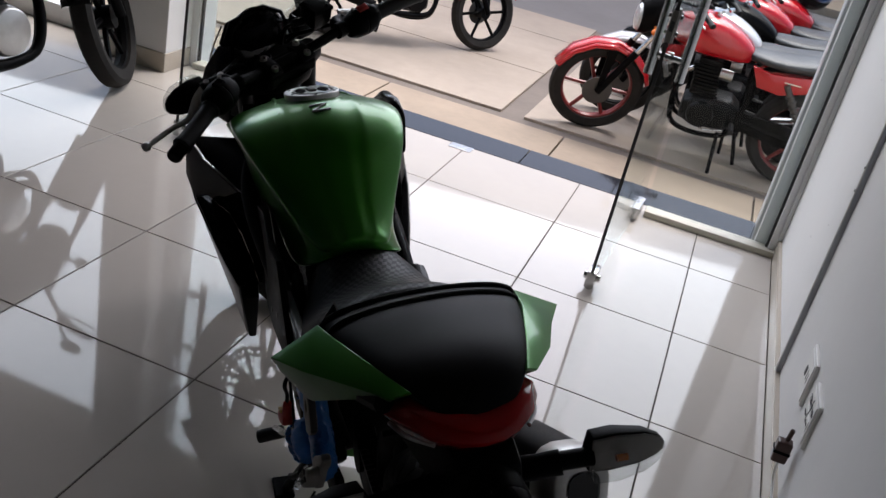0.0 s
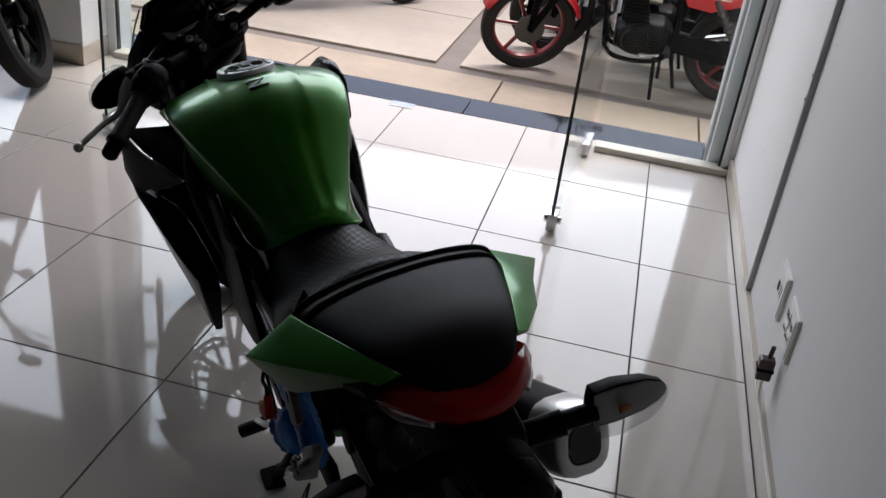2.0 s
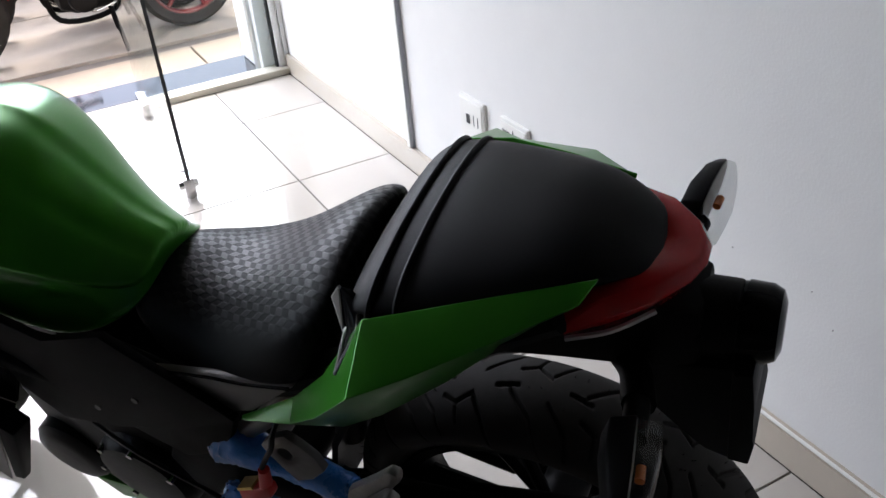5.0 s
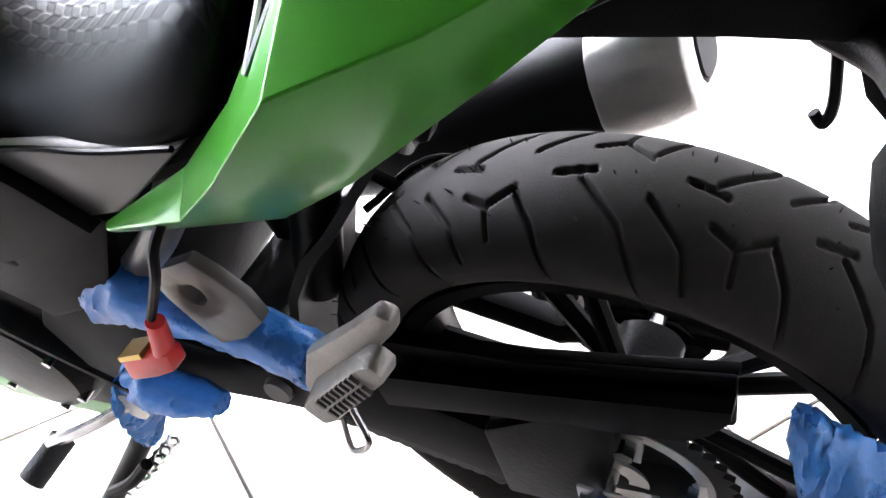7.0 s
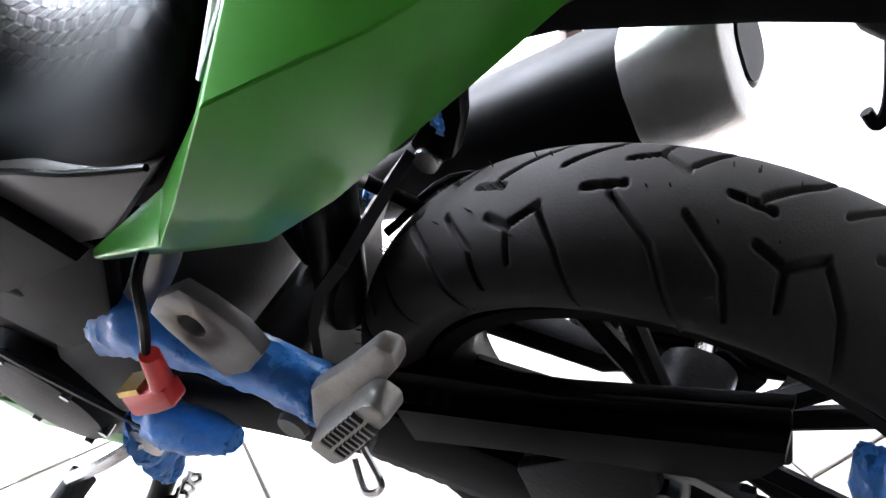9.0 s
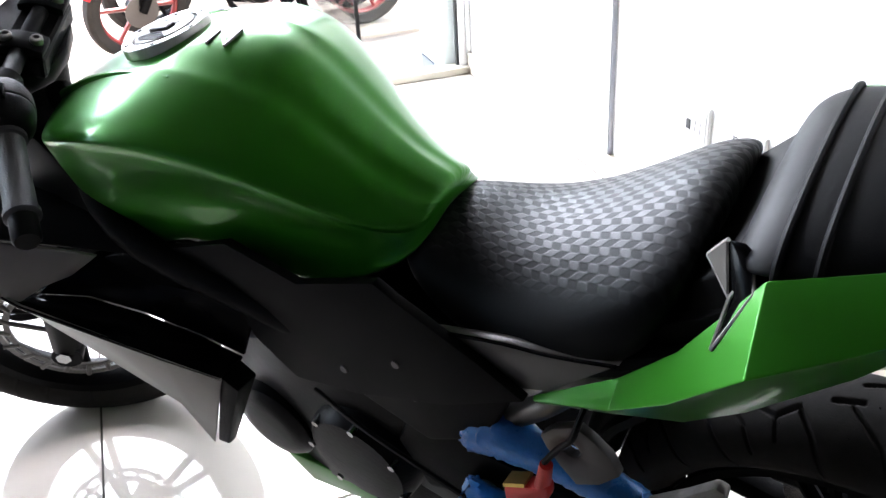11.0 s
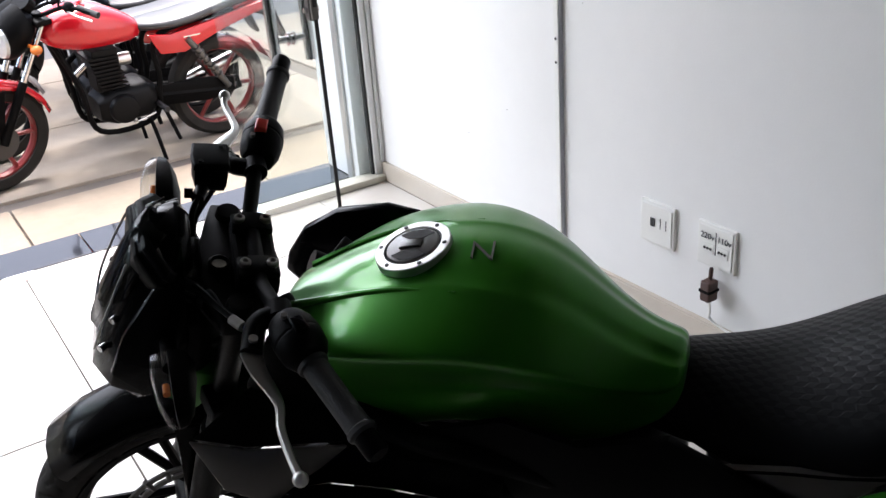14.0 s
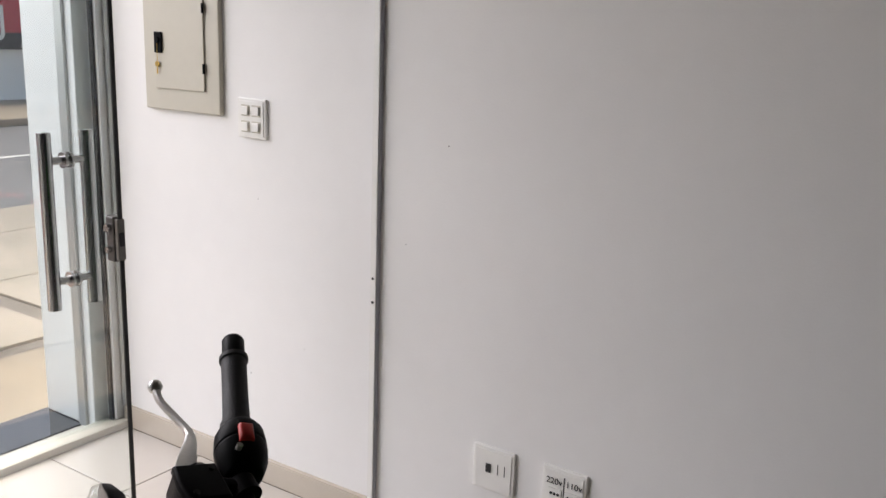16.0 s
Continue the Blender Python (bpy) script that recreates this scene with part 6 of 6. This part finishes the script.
        if not drop:
            part("mirror", join(tube([pt + Vector((-0.04, s * 0.17, 0.13)), pt + Vector((-0.02, s * 0.22, 0.24)), pt + Vector((-0.03, s * 0.27, 0.29))], 0.006, 6), ball(pt + Vector((-0.03, s * 0.29, 0.31)), 0.055, (0.3, 1.0, 0.62))), BLACKM, b, m=st)
    part("handlebar", tube([pt + Vector((-0.13, bar * 0.36, 0.12)), pt + Vector((-0.06, bar * 0.2, 0.13)), pt + Vector((0.01, 0.06, 0.06)), pt + Vector((0.01, -0.06, 0.06)), pt + Vector((-0.06, bar * -0.2, 0.13)), pt + Vector((-0.13, bar * -0.36, 0.12))], 0.011, 8), BLACKM, b, m=st)
    part("yoke", box(pt + Vector((-0.03, -0.11, 0.02)), pt + Vector((0.06, 0.11, 0.05))), BLACKM, b, smooth=False, bevel=0.006, m=st)
    hl = part("headlamp_cowl", loft([[pt + Vector((x, w * math.cos(a), dz + h * math.sin(a))) for a in (2 * math.pi * i / 16 for i in range(16))] for x, w, h, dz in ((0.04, 0.07, 0.07, 0.02), (0.09, 0.105, 0.12, 0.0), (0.16, 0.105, 0.12, -0.03), (0.20, 0.085, 0.10, -0.045))]), BLACKM, b, m=st)
    part("headlamp", loft([[pt + Vector((x, w * math.cos(a), dz + h * math.sin(a))) for a in (2 * math.pi * i / 16 for i in range(16))] for x, w, h, dz in ((0.19, 0.083, 0.09, -0.05), (0.215, 0.07, 0.075, -0.055), (0.225, 0.03, 0.035, -0.058))]), CLEARLENS, hl, "clear headlamp glass", m=st)
    part("instrument", cyl(pt + Vector((0.03, 0, 0.09)), pt + Vector((0.06, 0, 0.13)), 0.055, None, 18), BLACKP, b, m=st)
    fm = [[(wb + r * math.cos(a), y, rf + r * math.sin(a)) for y, r in ((-0.064, 0.30), (-0.05, 0.325), (0, 0.335), (0.05, 0.325), (0.064, 0.30))] for a in (radians(d) for d in (25, 50, 75, 100, 125, 150, 165))]
    p = part("front_mudguard", loft(fm, closed=False), fender, b, m=st)
    p.modifiers.new("thick", "SOLIDIFY").thickness = 0.004
    each("mudguard_brace", [prism([(wb - 0.012, rf), (wb + 0.012, rf), (wb + 0.0, rf + 0.29), (wb - 0.06, rf + 0.29)], s * 0.066, s * 0.072) for s in (1, -1)], BLACKM, b, m=st)
    part("brake_disc", cyl((wb, 0.058, rf), (wb, 0.062, rf), 0.095, None, 32), GREYP, b, m=st)
    return b


def stand_at(x, y, heading, lean=7):
    return Matrix.Translation((x, y, STREET + 0.001 if y > 0.3 else 0.0)) @ Matrix.Rotation(radians(heading), 4, "Z") @ Matrix.Rotation(radians(-lean), 4, "X")


RED_RIM = mat("red_rim_paint", (0.16, 0.012, 0.012), 0.35, 0, 0.1, 10)
ROW = "motorcycles parked in a row outside"
street_bike("parked_motorcycle", "red commuter motorcycle with red rims parked on the pavement", stand_at(0.13, 2.36, 184) @ Matrix.Scale(1.05, 4), REDPAINT, rim=RED_RIM, steer=radians(18), group=ROW)
street_bike("parked_motorcycle", "silver and white commuter motorcycle parked in the row", stand_at(0.16, 2.84, 181), SILVERP, rim=BLACKM, steer=radians(16), group=ROW)
street_bike("parked_motorcycle", "black commuter motorcycle parked in the row", stand_at(0.26, 3.42, 180), BLACKP, rim=BLACKM, steer=radians(16), group=ROW)
street_bike("parked_motorcycle", "red commuter motorcycle at the middle of the row", stand_at(0.38, 4.0, 180), REDPAINT, rim=BLACKM, steer=radians(14), group=ROW)
street_bike("parked_motorcycle", "red motorcycle at the row's end carrying a helmet", stand_at(0.55, 4.6, 180), REDPAINT, rim=RED_RIM, steer=radians(14), group=ROW)
street_bike("parked_motorcycle", "black motorcycle with a red front mudguard by the kerb", stand_at(-3.33, 2.58, 42, 6), BLACKP, rim=BLACKM, steer=radians(12), group=ROW, fender=REDPAINT)
street_bike("parked_motorcycle", "dark motorcycle with red trim parked beyond the column", stand_at(-5.2, 3.0, 40, 6), BLACKP, rim=BLACKM, steer=radians(10), group=ROW, fender=REDPAINT)
street_bike("parked_motorcycle", "dark motorcycle parked outside the shop window", stand_at(-6.9, 2.9, 42, 6), DARKBLUE, rim=BLACKM, group=ROW)
street_bike("showroom_motorcycle", "black motorcycle with a silver engine standing on the tiles", stand_at(-3.03, -1.83, 85, 7), BLACKP, rim=BLACKM, steer=radians(30), group="motorcycles in the showroom", cover=ALU)
street_bike("showroom_motorcycle", "dark blue and black motorcycle standing beside the green one", stand_at(-1.285, -3.425, 124, 8), DARKBLUE, rim=BLACKM, steer=radians(8), group="motorcycles in the showroom", panel=BLACKP, drop=0.22, bar=0.42)
hm = thing("helmet", "black helmet with a blue mirrored visor resting on a seat", "helmet", Matrix.Translation((0.05, 4.62, STREET + 0.86)))
part("shell", ball((0, 0, 0.12), 0.13, (1.12, 0.95, 1.05), 24), BLACKP, hm)
part("visor", ball((0.035, -0.035, 0.125), 0.115, (1.0, 0.96, 0.62), 24), VISOR, hm, "blue mirrored visor")

# ---- things on the white wall ----
tr = thing("cable_trunking", "narrow pale grey cable trunking up the white wall", "cable trunking")
part("channel", box((-0.014, -1.165, 0.082), (0.001, -1.14, 3.1)), mat("trunking_grey", (0.42, 0.43, 0.47), 0.45, 0, 0.05, 6), tr, smooth=False, bevel=0.002)
part("lid", box((-0.017, -1.162, 0.082), (-0.014, -1.143, 3.1)), WHITEP, tr, smooth=False, bevel=0.001)
each("screw", [cyl((-0.0185, -1.152, z), (-0.016, -1.152, z), 0.004, None, 8) for z in (0.7, 0.77, 1.6)], DKMETAL, tr)


def plate(name, y0, y1, z0, z1, label, group=""):
    ob = thing(name, label, "wall socket" if "socket" in name else "light switch", group=group)
    part("frame", box((-0.010, y0, z0), (0.001, y1, z1)), WHITEP, ob, smooth=False, bevel=0.003)
    part("inset", box((-0.0125, y0 + 0.008, z0 + 0.008), (-0.010, y1 - 0.008, z1 - 0.008)), WHITEP, ob, smooth=False, bevel=0.0012)
    return ob


G2 = "socket plates on the wall"
sa = plate("socket_plate", -1.632, -1.504, 0.245, 0.372, "square white plate with one data outlet", G2)
part("outlet", box((-0.0145, -1.562, 0.300), (-0.012, -1.546, 0.325)), DARKGAP, sa, "small dark data outlet", smooth=False)
part("blank_line", join(box((-0.0135, -1.584, 0.300), (-0.012, -1.582, 0.330)), box((-0.0135, -1.605, 0.300), (-0.012, -1.603, 0.330))), DARKGAP, sa, smooth=False)
sb = plate("socket_plate", -1.842, -1.716, 0.250, 0.374, "square white double socket marked 220v and 110v", G2)
for y in (-1.755, -1.803):
    o = part("socket", box((-0.0145, y - 0.019, 0.290), (-0.012, y + 0.019, 0.318)), WHITEP, sb, smooth=False, bevel=0.002)
    each("pin_hole", [cyl((-0.0155, y + d, 0.303), (-0.0142, y + d, 0.303), 0.0042, None, 10) for d in (-0.01, 0.0, 0.01)], DARKGAP, o)


def writing(text, y, z, size, parent, material, name="marking", x=-0.0138):
    cu = bpy.data.curves.new(name, "FONT")
    cu.body, cu.size, cu.extrude, cu.align_x = text, size, 0.0004, "CENTER"
    cu.materials.append(material)
    ob = new(name, cu)
    ob.matrix_basis = Matrix.Translation((x, y, z)) @ Matrix.Rotation(radians(-90), 4, "Z") @ Matrix.Rotation(radians(90), 4, "X")
    ob.parent = parent
    return ob


writing("220v", -1.752, 0.330, 0.024, sb, INK)
writing("110v", -1.808, 0.330, 0.024, sb, INK)
part("stroke", box((-0.0138, -1.781, 0.29), (-0.0125, -1.779, 0.355)), INK, sb, smooth=False)
pg = thing("plug", "dark brown plug adapter hanging under the socket", "plug")
part("body", join(box((-0.052, -1.800, 0.165), (-0.014, -1.768, 0.225)), cyl((-0.03, -1.784, 0.225), (-0.028, -1.784, 0.262), 0.006)), mat("brown_bakelite", (0.06, 0.025, 0.02), 0.35, 0, 0.2, 20), pg, bevel=0.005, smooth=False)
part("ring", box((-0.054, -1.802, 0.192), (-0.013, -1.766, 0.200)), BLACKM, pg, smooth=False, bevel=0.001)
part("cord", tube([(-0.03, -1.784, 0.168), (-0.028, -1.787, 0.13), (-0.02, -1.785, 0.10), (-0.017, -1.86, 0.084), (-0.016, -2.1, 0.084), (-0.016, -3.0, 0.084)], 0.0035, 8), WHITEP, pg, "thin white cord along the skirting")
sx = plate("switch_plate", -0.735, -0.618, 1.119, 1.238, "square white plate with four rocker switches")
for dy in (-0.022, 0.022):
    for dz in (-0.024, 0.024):
        part("rocker", box((-0.019, -0.676 + dy - 0.014, 1.178 + dz - 0.013), (-0.012, -0.676 + dy + 0.014, 1.178 + dz + 0.013)), WHITEP, sx, smooth=False, bevel=0.002)
        # cream plate behind each rocker, coloured as its shadow line
        part("rocker_shadow", box((-0.0132, -0.676 + dy - 0.018, 1.178 + dz - 0.017), (-0.0122, -0.676 + dy + 0.018, 1.178 + dz + 0.017)), CREAM, sx, smooth=False)
eb = thing("electrical_panel", "cream enamelled steel breaker panel with a closed door", "electrical panel")
part("frame", box((-0.018, -0.551, 1.177), (0.001, -0.206, 1.72)), CREAM, eb, smooth=False, bevel=0.004)
dr = part("door", box((-0.024, -0.49, 1.245), (-0.018, -0.26, 1.68)), CREAM, eb, "cream steel door", smooth=False, bevel=0.002)
part("latch", join(box((-0.03, -0.305, 1.355), (-0.024, -0.268, 1.42)), cyl((-0.036, -0.287, 1.395), (-0.03, -0.287, 1.395), 0.011)), BLACKM, dr, "black latch", smooth=False, bevel=0.003)
part("key", join(cyl((-0.032, -0.282, 1.32), (-0.028, -0.282, 1.32), 0.009, None, 12), box((-0.031, -0.284, 1.29), (-0.029, -0.280, 1.318)), tube([(-0.031, -0.285, 1.385), (-0.03, -0.283, 1.33)], 0.001, 5)), BRASS, dr, "small hanging key")
each("hinge", [cyl((-0.026, -0.491, z), (-0.026, -0.491, z + 0.03), 0.004, None, 8) for z in (1.30, 1.48, 1.62)], DKMETAL, dr)
spots = thing("wall_mark", "small dark scuffs and nail holes in the wall paint", "wall mark", kind="stuff")
random.seed(4)
part("specks", join(*[cyl((-0.0012, y, z), (0.0004, y, z), r, None, 8) for y, z, r in [(random.uniform(-3.2, -0.3), random.uniform(0.25, 1.5), random.uniform(0.0012, 0.0026)) for _ in range(12)]]), mat("scuff_grey", (0.34, 0.32, 0.30), 0.8), spots)

# letters on the far sign
for txt, x, z, size, mt in (("J", 8.80, 1.06, 0.75, FARWALL), ("A", 9.12, 0.745, 0.30, FARWALL)):
    cu = bpy.data.curves.new("letter", "FONT")
    cu.body, cu.size, cu.extrude = txt, size, 0.01
    cu.materials.append(mt)
    ob = new("letter", cu)
    ob.matrix_basis = Matrix.Translation((x - size * 0.3, 15.07, z)) @ Matrix.Rotation(radians(90), 4, "X")
    ob.parent = sgn

# ---- floor tiles, laid last ----
def tile_mesh(w, d):
    bm = box((-w / 2, -d / 2, -0.008), (w / 2, d / 2, 0.0))
    top = [e for e in bm.edges if all(v.co.z > -0.004 for v in e.verts)]
    bmesh.ops.bevel(bm, geom=top, offset=0.0012, segments=1, affect="EDGES")
    me = bpy.data.meshes.new("tile")
    bm.to_mesh(me)
    bm.free()
    me.materials.append(TILEM)
    return me


TILES = {}
XS = [-0.016] + [-0.338 - 0.5605 * k for k in range(17)]
YS = [0.118] + [-0.410 - 0.5785 * k for k in range(17)]
for i in range(15):
    for j in range(15):
        x1, x0, y1, y0 = XS[i], XS[i + 1], YS[j], YS[j + 1]
        w, d = round(x1 - x0 - 0.0042, 4), round(y1 - y0 - 0.0042, 4)
        if (w, d) not in TILES:
            TILES[(w, d)] = tile_mesh(w, d)
        t = new("tile", TILES[(w, d)])
        t.parent = floor
        t.location = ((x0 + x1) / 2, (y0 + y1) / 2, 0.0)
